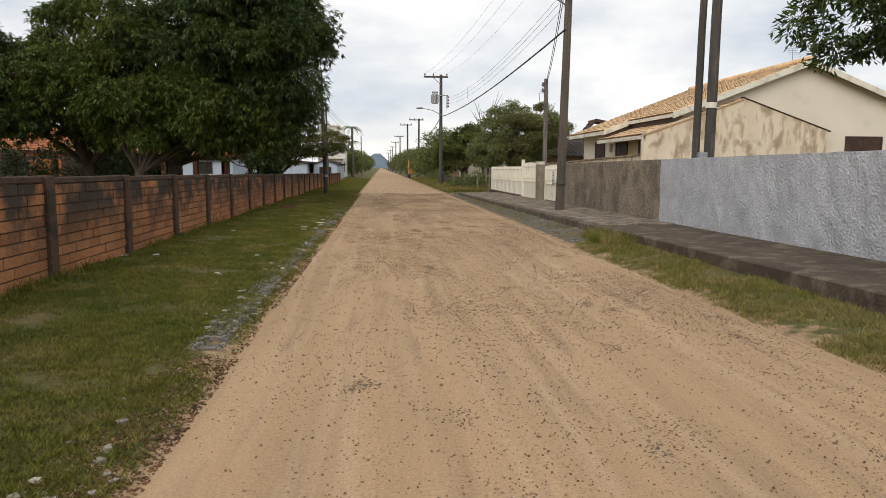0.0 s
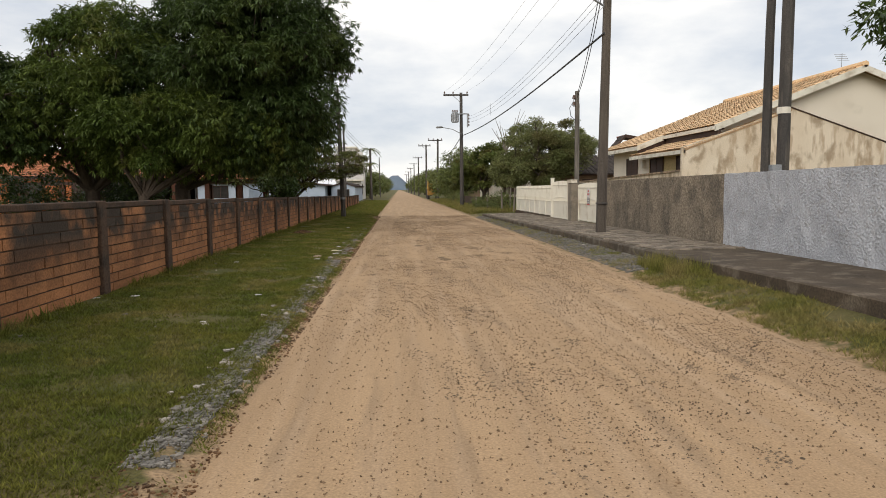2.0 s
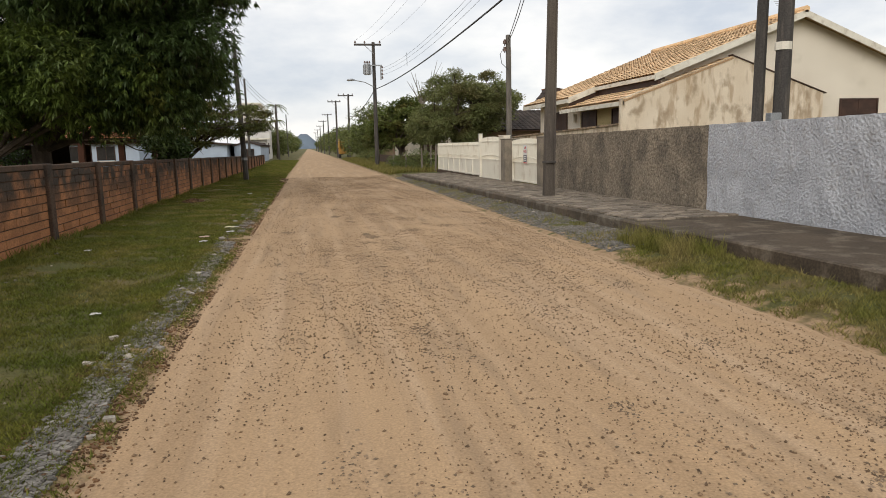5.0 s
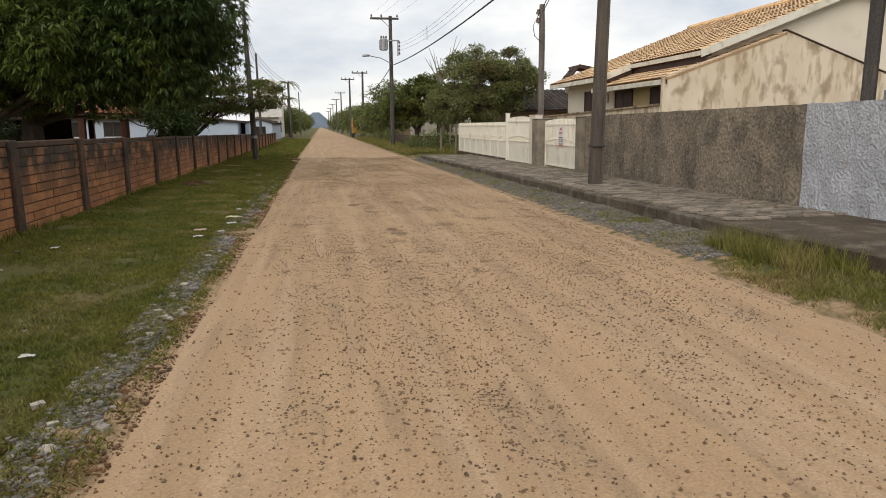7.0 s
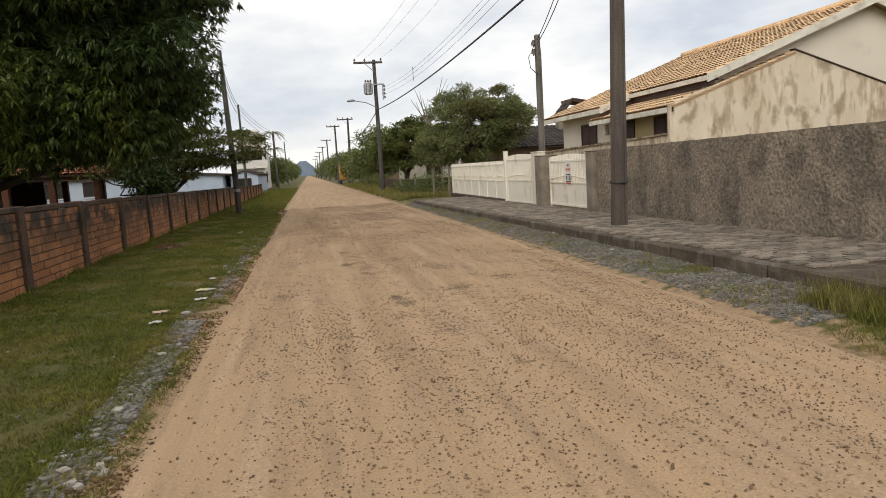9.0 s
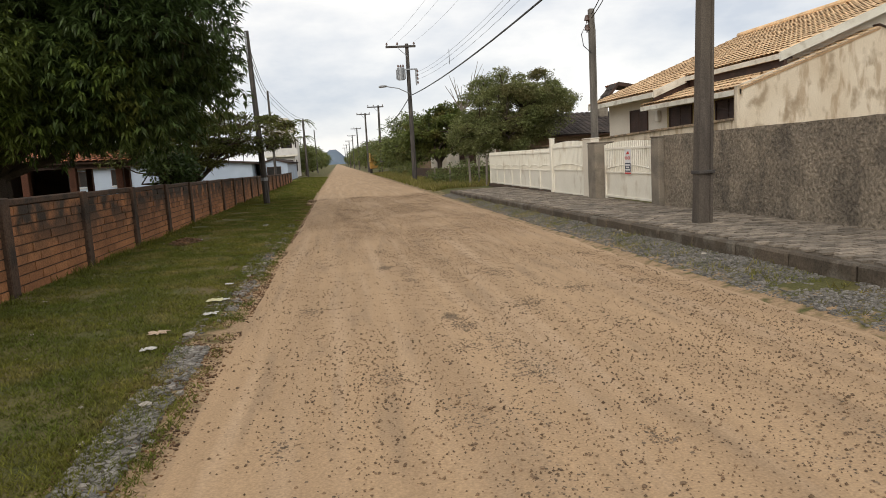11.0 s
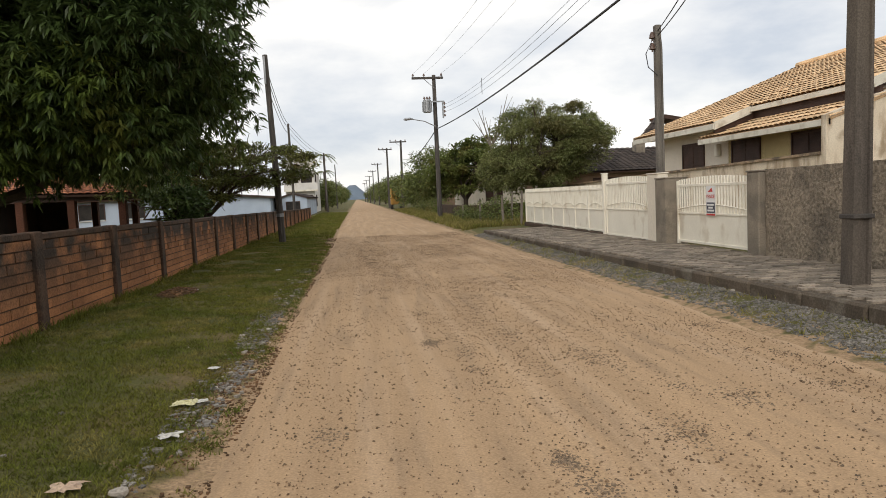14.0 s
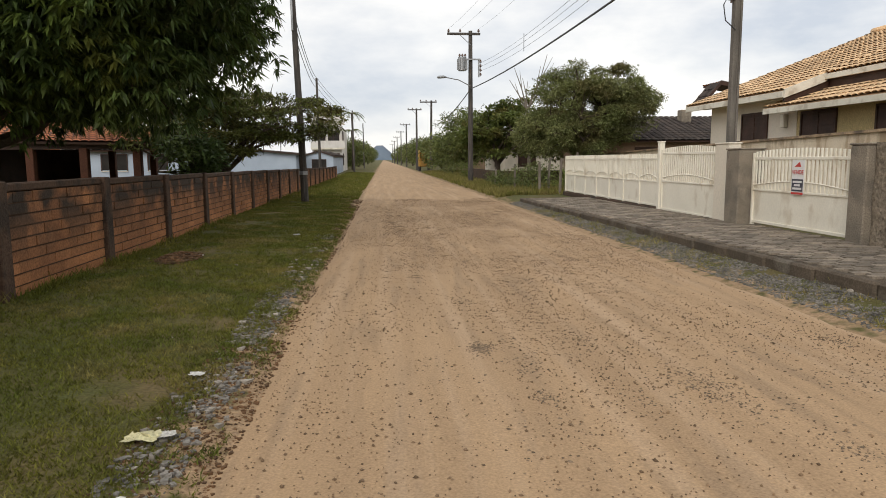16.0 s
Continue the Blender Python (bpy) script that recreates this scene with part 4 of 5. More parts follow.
part("fascia", boxes((12.17, 12.22, 28.0, 33.26, fold(12.2) - 0.16, fold(12.2) - 0.01), bevel=0.006), WHITETRIM, house)
part("soffit", boxes((EX + 0.02, WX, 33.8, 39.55, EZ - 0.12, EZ - 0.08)), WHITETRIM, house)
bm = bmesh.new()
tube(bm, [(RIDX, 28.0, RIDZ + 0.06), (RIDX, 39.6, RIDZ + 0.06)], 0.13, 8)
part("ridge", bm, TILE, house)
part("back_gable", boxes((WX + 0.3, 25.2, 38.9, 39.05, 3.3, 3.5)), CREAMWALL, house)
# openings
window_unit(house, "x", WX, 35.35, 36.8, 1.75, 2.85, WOODANDSHADE)
window_unit(house, "x", WX + 0.01, 32.05, 33.5, 0.9, 2.72, WOODANDSHADE, name="door")
window_unit(house, "x", WX + 0.01, 29.15, 30.45, 1.2, 2.7, WOODANDSHADE)
window_unit(house, "y", 28.5, 20.3, 21.9, 2.0, 2.88, WOODANDSHADE)
part("wall_lamp", boxes((WX - 0.16, WX - 0.004, 34.22, 34.42, 2.35, 2.75), bevel=0.03), CREAM, house, "cream bracket lamp")
# porch parapet and end pillar
CAPTILE = mat("weathered_clay_coping", (0.42, 0.30, 0.19), (0.24, 0.17, 0.11), 2.5, 30, 0.9, 0.4, 0.01, dirt=(0.1, 0.08, 0.06), dscale=3, damount=0.5)
part("parapet", prism(bmesh.new(), [(EX - 0.1, 28.17, 0), (EX - 0.1, 57, 0), (EX - 0.1, 57, 1.52), (EX - 0.1, 28.17, 2.05)], (0.16, 0, 0)), STAINWALL, house, "stained parapet with brown coping")
part("parapet_cap", prism(bmesh.new(), [(EX - 0.17, 28.17, 2.053), (EX - 0.17, 57, 1.523), (EX - 0.17, 57, 1.59), (EX - 0.17, 28.17, 2.12)], (0.29, 0, 0)), CAPTILE, house)
# aerial on the ridge
ob = thing("roof_aerial", RIDX, 29.5, RIDZ + 0.15, "thin metal television aerial on the ridge", "aerial")
part("mast", tube(bmesh.new(), [(RIDX, 29.5, RIDZ + 0.1), (RIDX, 29.5, RIDZ + 0.75)], 0.012, 5), STEEL, ob)
for i in range(4):
    part("rod", tube(bmesh.new(), [(RIDX - 0.25, 29.4 + 0.08 * i, RIDZ + 0.45 + 0.09 * i), (RIDX + 0.25, 29.4 + 0.08 * i, RIDZ + 0.45 + 0.09 * i)], 0.008, 4), STEEL, ob)

# small gabled wing behind the tiled roof
wing = thing("back_wing", 15.5, 43.5, 0, "small rear wing with a dark red gabled roof", "house")
part("wall", boxes((13.9, 17.8, 41.2, 42.4, 0, 3.6)), CREAMWALL, wing)
tile_roof(wing, (12.3, 42.0, 3.6), (12.3, 41.0, 3.6), (13.0, 41.0, 4.42), (13.0, 42.0, 4.42), DARKTILE, DARKTILE)
tile_roof(wing, (18.4, 41.0, 3.5), (18.4, 42.5, 3.5), (13.0, 42.5, 4.42), (13.0, 41.0, 4.42), REDTILE, REDTILE)
part("gable_board", prism(bmesh.new(), [(12.2, 40.95, 3.38), (13.0, 40.95, 4.33), (18.4, 40.95, 3.38), (18.4, 40.95, 3.52), (13.0, 40.95, 4.5), (12.2, 40.95, 3.52)], (0, 0.05, 0)), WOODANDSHADE, wing)
part("gable", prism(bmesh.new(), [(13.9, 41.2, 3.6), (17.8, 41.2, 3.6), (13.9, 41.2, 4.2)], (0, 0.12, 0)), WOODANDSHADE, wing)

# dark-roofed house farther on
def simple_house(name, x0, x1, y0, y1, h, ridge, along, wall, roof, label, over=0.5):
    ob = thing(name, (x0 + x1) / 2, (y0 + y1) / 2, 0, label, "house")
    part("wall", boxes((x0, x1, y0, y1, 0, h)), wall, ob)
    if along == "y":
        xm = (x0 + x1) / 2
        s = (ridge - h) / (xm - x0)
        ze = h - over * s
        tile_roof(ob, (x0 - over, y0 - over, ze), (x0 - over, y1 + over, ze), (xm, y1 + over, ridge), (xm, y0 - over, ridge), roof, roof, 0.35, 0.5)
        tile_roof(ob, (x1 + over, y1 + over, ze), (x1 + over, y0 - over, ze), (xm, y0 - over, ridge), (xm, y1 + over, ridge), roof, roof, 0.35, 0.5)
        for y in (y0, y1 - 0.15):
            part("gable", prism(bmesh.new(), [(x0 + 0.01, y, h), (x1 - 0.01, y, h), (xm, y, ridge - 0.08)], (0, 0.15, 0)), wall, ob)
    else:
        ym = (y0 + y1) / 2
        s = (ridge - h) / (ym - y0)
        ze = h - over * s
        tile_roof(ob, (x1 + over, y0 - over, ze), (x0 - over, y0 - over, ze), (x0 - over, ym, ridge), (x1 + over, ym, ridge), roof, roof, 0.35, 0.5)
        tile_roof(ob, (x0 - over, y1 + over, ze), (x1 + over, y1 + over, ze), (x1 + over, ym, ridge), (x0 - over, ym, ridge), roof, roof, 0.35, 0.5)
        for x in (x0, x1 - 0.15):
            part("gable", prism(bmesh.new(), [(x, y0 + 0.01, h), (x, y1 - 0.01, h), (x, ym, ridge - 0.08)], (0.15, 0, 0)), wall, ob)
    return ob


DULLWALL = mat("dull_brown_plaster", (0.30, 0.2, 0.13), (0.22, 0.15, 0.1), 0.7, 20, 0.9, 0.2)
ob = simple_house("dark_roof_house", 11.5, 24, 50, 60, 2.5, 3.9, "x", DULLWALL, DARKTILE, "low house with blackened tile roof and dull brown walls")
part("chimney", boxes((17.0, 17.6, 53.5, 54.1, 3.3, 4.25), bevel=0.02), CONCRETE, ob)
window_unit(ob, "y", 50, 13, 14.4, 1.0, 2.0, WOODANDSHADE)
ob = simple_house("cream_house", 8.5, 15, 64, 74, 2.6, 4.0, "y", CREAMWALL, DARKTILE, "small cream house half hidden behind the trees")
window_unit(ob, "y", 64, 9.5, 10.7, 0.9, 2.0, WOODANDSHADE)
window_unit(ob, "x", 8.5, 67, 68.4, 0.9, 2.0, WOODANDSHADE)
ob = simple_house("tan_cottage", 8.5, 13, 88, 98, 2.6, 4.0, "y", DULLWALL, REDTILE, "distant dull tan cottage beside the road")
window_unit(ob, "x", 8.5, 91, 92.4, 0.9, 2.0, WOODANDSHADE)

# open pavilion behind the brick wall
PAVPOST = mat("red_brown_pillar_paint", (0.13, 0.052, 0.03), (0.09, 0.038, 0.023), 2, 30, 0.85, 0.15)
pav = thing("pavilion", -12, 39, 0.1, "open tiled pavilion with orange pillars behind the brick wall", "pavilion")
tile_roof(pav, (-7.6, 36.5, 2.02), (-19, 36.5, 2.28), (-19, 40.0, 3.2), (-9.2, 40.0, 2.75), REDTILE, REDTILE, 0.25, 0.4)
tile_roof(pav, (-19, 43.5, 2.1), (-7.6, 43.5, 2.02), (-9.2, 40.0, 2.75), (-19, 40.0, 3.2), REDTILE, REDTILE, 0.25, 0.4)
tile_roof(pav, (-7.6, 43.5, 2.02), (-7.6, 36.5, 2.02), (-9.2, 39.99, 2.75), (-9.2, 40.01, 2.75), REDTILE, REDTILE, 0.25, 0.4)
part("beam", boxes((-19, -7.8, 36.7, 36.85, 1.86, 2.02)), WOODANDSHADE, pav)
for x in (-8.0, -9.6, -11.2, -12.8, -14.6, -16.6, -18.6):
    part("pillar", boxes((x - 0.12, x + 0.12, 36.66, 36.9, 0, 1.9), bevel=0.015), PAVPOST, pav)
    part("pillar", boxes((x - 0.12, x + 0.12, 43.1, 43.34, 0, 1.9), bevel=0.015), PAVPOST, pav)
# dark brown walls added to stand for the shade inside the pavilion
part("back_wall", boxes((-19, -12.0, 42.9, 43.05, 0, 1.95)), WOODANDSHADE, pav)
part("side_wall", boxes((-13.6, -13.4, 37.2, 42.9, 0, 1.95)), WOODANDSHADE, pav)
ob = simple_house("orange_house", -30, -18, 44, 54, 2.6, 4.2, "x", ORANGEWALL, REDTILE, "orange house with red tile roof behind the trees")
window_unit(ob, "y", 44, -23, -21.4, 1.0, 2.0, WOODANDSHADE)

# pale houses along the far end of the brick wall
ob = simple_house("blue_house", -17.5, -8.0, 76, 88, 2.05, 2.5, "y", BLUESHADEWALL, DARKTILE, "low pale blue house with grey roof")
window_unit(ob, "y", 76, -15.5, -14, 0.9, 1.9, DARKVOID)
window_unit(ob, "x", -8.0, 79, 80.2, 0.9, 1.9, DARKVOID, out=1)
# white cottage: the bluish wall colour stands for shade
ob = simple_house("pale_cottage", -21, -13, 62, 70, 2.3, 3.2, "x", BLUESHADEWALL, DARKTILE, "white cottage with grey roof behind the wall, shaded by a bluish wall colour")
window_unit(ob, "y", 62, -19, -17.4, 0.9, 1.9, DARKVOID)
window_unit(ob, "y", 62, -16, -14.8, 0.9, 1.9, DARKVOID)
vil = thing("white_villa", -8, 100, 0, "three-storey white villa with balconies and flat roof", "house")
part("wall", boxes((-8.6, -5.2, 96, 108, 0, 5.2)), HOUSEWHITE, vil)
part("upper_storey", boxes((-8.6, -6.2, 99, 108, 5.2, 7.3)), HOUSEWHITE, vil)
part("roof", boxes((-8.9, -5.9, 98.6, 108.4, 7.3, 7.5)), WHITETRIM, vil)
for z in (2.7, 5.5):
    b = part("balcony", boxes((-8.7, -4.8, 95.2, 96.0, z, z + 0.2)), WHITETRIM, vil)
    part("parapet", boxes((-8.7, -4.8, 95.2, 95.3, z + 0.2, z + 1.0)), HOUSEWHITE, b)
for z in (0.6, 3.2):
    for x in (-8.3, -6.7):
        window_unit(vil, "y", 96, x, x + 1.2, z + 0.3, z + 1.6, DARKVOID)
    window_unit(vil, "x", -5.2, 98, 99.4, z + 0.3, z + 1.6, DARKVOID, out=1)
window_unit(vil, "y", 99, -8.1, -6.9, 5.7, 6.8, DARKVOID)
# terraces in shade, the shade put into the pale blue colour
ob = simple_house("shaded_annex", -7.5, -4.9, 78, 93, 1.9, 2.3, "y", BLUESHADEWALL, DARKTILE, "low annex beside the verge, its shade painted pale blue", 0.2)
window_unit(ob, "y", 78, -6.8, -5.6, 0.6, 1.5, DARKVOID)


# ---- trees ----
def leaves(centres, radius, count, size, seed, flat=0.75, droop=0.25, shell=0.45):
    """Pointed folded leaves on the upper shells of many clumps."""
    r = np.random.RandomState(seed)
    n = len(centres)
    c = np.repeat(np.asarray(centres), count, 0)
    d = r.randn(n * count, 3)
    d /= np.linalg.norm(d, axis=1)[:, None]
    R = np.repeat(radius, count) * (shell + (1.05 - shell) * r.rand(n * count) ** 0.6)
    p = c + d * R[:, None] * np.array([1, 1, flat])
    ax = d * np.array([1, 1, 0.4]) + 0.5 * r.randn(n * count, 3)
    ax[:, 2] -= droop
    ax /= np.linalg.norm(ax, axis=1)[:, None]
    s = np.cross(ax, r.randn(n * count, 3) * 0.5 + np.array([0, 0, 1.0]))
    s /= np.linalg.norm(s, axis=1)[:, None] + 1e-6
    k = (size * (0.6 + 0.8 * r.rand(n * count)))[:, None]
    v = np.stack([p, p + ax * k * 0.45 + s * k * 0.16, p + ax * k, p + ax * k * 0.45 - s * k * 0.16], 1)
    return v.reshape(-1, 3)


def tree(x, y, z0, lobes, n, count, size, material, label, seed, trunk_r=0.25, clump=0.55, name="tree", fork=1.4, flat=0.75, hollow=0.55, droop=0.25, limb_n=10, zmin=None, shell=0.45):
    """lobes: (cx, cy, cz, rx, ry, rz) of the crown; clumps fill the outer shell unevenly."""
    r = np.random.RandomState(seed)
    ob = thing(name, x, y, z0, label, "tree")
    cs = []
    w = np.array([l[3] * l[4] for l in lobes])
    w = w / w.sum()
    while len(cs) < n:
        l = lobes[r.choice(len(lobes), p=w)]
        d = r.randn(3)
        d /= np.linalg.norm(d)
        rad = hollow + (1 - hollow) * r.rand() ** 0.7
        bump = 1 + 0.22 * noise.noise(Vector((d[0] * 2.2 + seed, d[1] * 2.2, d[2] * 2.2)))
        p = np.array(l[:3]) + d * rad * bump * np.array(l[3:])
        if noise.noise(Vector((p[0] * 0.55, p[1] * 0.55, p[2] * 0.7 + seed))) < -0.22:
            continue
        if p[2] > (zmin or z0 + 0.9):
            cs.append(p)
    cs = np.array(cs)
    bm = bmesh.new()
    top = Vector((x, y, z0 + fork))
    tube(bm, [(x, y, z0 - 0.2), (x + 0.05, y, z0 + 0.15), (x, y + 0.05, z0 + fork * 0.6), top], [trunk_r * 1.4, trunk_r * 1.05, trunk_r * 0.9, trunk_r * 0.85], 9)
    pick = [cs[i] for i in r.choice(len(cs), min(limb_n, len(cs)), replace=False)]
    for p in pick:
        p = Vector(p)
        m1 = top.lerp(p, 0.35) + Vector((0, 0, 0.35)) + 0.25 * Vector(r.randn(3))
        m2 = top.lerp(p, 0.7) + Vector((0, 0, 0.25)) + 0.25 * Vector(r.randn(3))
        tube(bm, [top - Vector((0, 0, 0.15)), m1, m2, p], [trunk_r * 0.6, trunk_r * 0.42, trunk_r * 0.24, 0.015], 6)
        for q in range(2):
            e = Vector(cs[r.randint(len(cs))])
            if (e - m2).length < 3.0:
                tube(bm, [m2, m2.lerp(e, 0.5) + 0.15 * Vector(r.randn(3)), e], [trunk_r * 0.22, trunk_r * 0.13, 0.01], 5)
    part("trunk", bm, BARK, ob)
    rad = clump * (0.6 + 0.8 * r.rand(len(cs)))
    part("crown", bulk("crown", leaves(cs, rad, count, size, seed, flat, droop, shell), 4, [(0, 1, 2), (0, 2, 3)], material), material, ob)
    return ob


def padded_tree(x, y, z0, lobes, pads, pad_r, sprays, per, size, material, label, seed, trunk_r=0.28, fork=1.6, zmin=2.4, gap=0.62, dome=0.7, slim=0.15, droop=0.75, inner=0.35, limb_n=18, hollows=()):
    """A crown of separate cushions of foliage: each cushion a dome of drooping leaf sprays, with limbs reaching into it."""
    r = np.random.RandomState(seed)
    ob = thing(name="tree", x=x, y=y, z=z0, label=label, category="tree")
    w = np.array([l[3] * l[4] for l in lobes])
    w = w / w.sum()
    cs, tries = [], 0
    while len(cs) < pads and tries < 6000:
        tries += 1
        l = lobes[r.choice(len(lobes), p=w)]
        d = r.randn(3)
        d /= np.linalg.norm(d)
        out = 1.0 if r.rand() > inner else 0.3 + 0.5 * r.rand()
        p = np.array(l[:3]) + d * out * np.array(l[3:]) * (0.92 + 0.12 * r.rand())
        if any(np.linalg.norm(p - np.array(q[:3])) < q[3] for q in hollows):
            continue
        if p[2] < zmin or any(np.linalg.norm(p - q) < gap * pad_r for q in cs):
            continue
        cs.append(p)
    cs = np.array(cs)
    top = Vector((x, y, z0 + fork))
    bm = bmesh.new()
    tube(bm, [(x, y, z0 - 0.2), (x + 0.05, y, z0 + 0.15), (x, y + 0.05, z0 + fork * 0.6), top], [trunk_r * 1.4, trunk_r * 1.05, trunk_r * 0.9, trunk_r * 0.85], 9)
    hubs = []
    for i in r.choice(len(cs), min(limb_n, len(cs)), replace=False):
        p = Vector(cs[i])
        m1 = top.lerp(p, 0.35) + Vector((0, 0, 0.3)) + 0.2 * Vector(r.randn(3))
        m2 = top.lerp(p, 0.7) + Vector((0, 0, 0.2)) + 0.2 * Vector(r.randn(3))
        tube(bm, [top - Vector((0, 0, 0.15)), m1, m2, p], [trunk_r * 0.5, trunk_r * 0.34, trunk_r * 0.2, 0.02], 6)
        hubs += [m1, m2]
    for p in cs:
        p = Vector(p)
        h = min(hubs, key=lambda q: (q - p).length)
        tube(bm, [h, h.lerp(p, 0.5) + 0.12 * Vector(r.randn(3)), p], [trunk_r * 0.16, trunk_r * 0.1, 0.012], 5)
        for q in range(3):
            e = p + pad_r * 0.7 * Vector(r.randn(3)) * 0.6
            tube(bm, [p, e], [0.018, 0.006], 4)
    part("trunk", bm, BARK, ob)
    n = len(cs) * sprays
    R = pad_r * (0.65 + 0.6 * r.rand(len(cs)))
    d = r.randn(n, 3)
    d[:, 2] = d[:, 2] * 0.8 + 0.45
    d /= np.linalg.norm(d, axis=1)[:, None]
    rr = np.repeat(R, sprays) * (0.55 + 0.45 * r.rand(n) ** 0.5) * (1 + 0.18 * r.randn(n))
    base = np.repeat(cs, sprays, 0) + d * rr[:, None] * np.array([1, 1, dome])
    p = np.repeat(base, per, 0) + 0.025 * r.randn(n * per, 3)
    ax = r.randn(n * per, 3) * np.array([1, 1, 0.5]) + 0.7 * np.repeat(d, per, 0)
    ax[:, 2] -= droop
    ax /= np.linalg.norm(ax, axis=1)[:, None]
    side = np.cross(ax, r.randn(n * per, 3) * 0.35 + np.array([0, 0, 1.0]))
    side /= np.linalg.norm(side, axis=1)[:, None] + 1e-6
    k = (size * (0.6 + 0.7 * r.rand(n * per)))[:, None]
    fall = np.zeros((n * per, 3))
    fall[:, 2] = -0.18 * k[:, 0]
    v = np.stack([p, p + ax * k * 0.45 + side * k * slim, p + ax * k + fall, p + ax * k * 0.45 - side * k * slim], 1)
    part("crown", bulk("crown", v.reshape(-1, 3), 4, [(0, 1, 2), (0, 2, 3)], material), material, ob)
    return ob


HOLLOWS = ((-6.6, 24.3, 5.3, 1.25), (-7.2, 26.6, 5.6, 1.35))
padded_tree(-8.0, 27.6, 0.14, [(-4.5, 24.6, 5.3, 2.3, 2.6, 2.5), (-6.6, 27.2, 4.95, 2.75, 3.0, 3.2), (-4.65, 25.8, 3.5, 1.9, 2.2, 1.1)], 185, 0.82, 165, 12, 0.17, LEAF,
            "large dense dark-green mango tree overhanging the brick wall", 3, 0.3, slim=0.13, hollows=HOLLOWS)
padded_tree(-11.2, 27.6, 0.14, [(-9.8, 27.2, 4.9, 3.0, 3.2, 2.6), (-12.0, 26.5, 3.9, 2.3, 2.6, 1.8)], 100, 0.8, 130, 12, 0.16, LEAFOLIVE,
            "broad olive-green tree with gaps in its crown behind the brick wall", 4, 0.28, fork=1.5, zmin=2.3, inner=0.1, gap=0.75, slim=0.13, hollows=HOLLOWS)
padded_tree(-8.4, 24.9, 0.14, [(-7.3, 24.6, 3.3, 2.3, 1.9, 1.2), (-5.6, 24.0, 3.3, 1.5, 1.4, 0.8)], 62, 0.7, 150, 12, 0.15, LEAFOLIVE,
            "lower yellow-green tree in front of the mango trees", 8, 0.2, fork=1.3, zmin=2.2)
padded_tree(-14.5, 25, 0.14, [(-14.2, 24.5, 3.9, 2.6, 3.0, 1.9)], 55, 0.8, 100, 10, 0.18, LEAF, "leafy green tree behind the brick wall", 5, 0.2, fork=1.5)
padded_tree(-5.6, 36.5, 0.14, [(-6.2, 36.3, 2.4, 2.2, 2.0, 1.1), (-4.5, 36.8, 2.8, 2.7, 2.2, 0.75)], 110, 0.5, 60, 6, 0.13, LEAFALM,
            "spreading almond tree with thin tiered branches over the wall", 6, 0.13, fork=0.8, zmin=1.35, dome=0.22, slim=0.2, droop=0.05, limb_n=26)
# undergrowth in the shade of the big trees
for i, (x, y, r0, h) in enumerate(((-9.9, 28.4, 0.9, 1.9), (-11.4, 28.8, 1.0, 2.1), (-13.0, 28.0, 1.1, 2.0), (-14.6, 28.8, 1.1, 2.1), (-10.6, 30.2, 1.0, 2.0), (-12.2, 30.4, 1.0, 2.2))):
    c = np.random.RandomState(160 + i)
    cs = np.stack([x + r0 * c.randn(60) * 0.5, y + r0 * c.randn(60) * 0.5, 0.2 + h * c.rand(60)], 1)
    b = thing("shrub", x, y, 0, "dark green shrub in the shade behind the brick wall", "bush", "shaded undergrowth")
    part("foliage", bulk("foliage", leaves(cs, np.full(60, 0.3), 60, 0.15, 170 + i), 4, [(0, 1, 2), (0, 2, 3)], LEAF), LEAF, b)
    part("stem", tube(bmesh.new(), [(x, y, -0.1), (x + 0.05, y, 0.6), (x - 0.05, y + 0.1, 1.4)], [0.05, 0.035, 0.015], 5), BARK, b)
tree(-5.9, 34.4, 0.14, [(-5.9, 34.4, 1.6, 0.9, 0.9, 0.9)], 60, 70, 0.16, LEAF, "dark rounded shrub tree behind the brick wall", 16, 0.1, 0.4, fork=0.6)
padded_tree(9.6, 47.8, 0.05, [(9.9, 48.5, 4.1, 2.75, 3.0, 1.95), (12.1, 49.2, 4.3, 1.4, 1.6, 0.65), (8.4, 47.5, 2.6, 2.0, 2.4, 1.2)], 190, 0.6, 150, 7, 0.11, LEAFD,
            "wide dull olive tree with a domed crown past the fence", 7, 0.22, fork=1.2, gap=0.5, zmin=1.5, slim=0.2, droop=0.2, dome=0.6, limb_n=22)
padded_tree(6.8, 57, 0.05, [(6.9, 57.5, 3.0, 2.2, 2.6, 1.5), (8.3, 59, 3.9, 2.2, 2.4, 1.3)], 75, 0.6, 70, 6, 0.22, LEAFB, "light green almond tree beside the road", 8, 0.18, fork=1.2, zmin=1.3, dome=0.4, slim=0.22, droop=0.1)
tree(6.4, 68, 0.05, [(6.2, 68, 3.2, 2.4, 3, 2.0)], 200, 60, 0.26, LEAFC, "green roadside tree farther along", 9, 0.18, 0.6, fork=1.2)
for i, (x, y, h) in enumerate(((6.3, 82, 4.2), (6.8, 98, 4.4), (6.4, 116, 4.6), (6.2, 138, 5), (6.0, 165, 5), (6.0, 200, 5.5), (6.0, 245, 6), (5.5, 300, 6))):
    tree(x, y, 0, [(x, y, h * 0.58, 2.6, 4, h * 0.42)], 150, 36, 0.36, LEAFC, "distant green tree beside the sand road", 20 + i, 0.2, 0.75, fork=1.2)
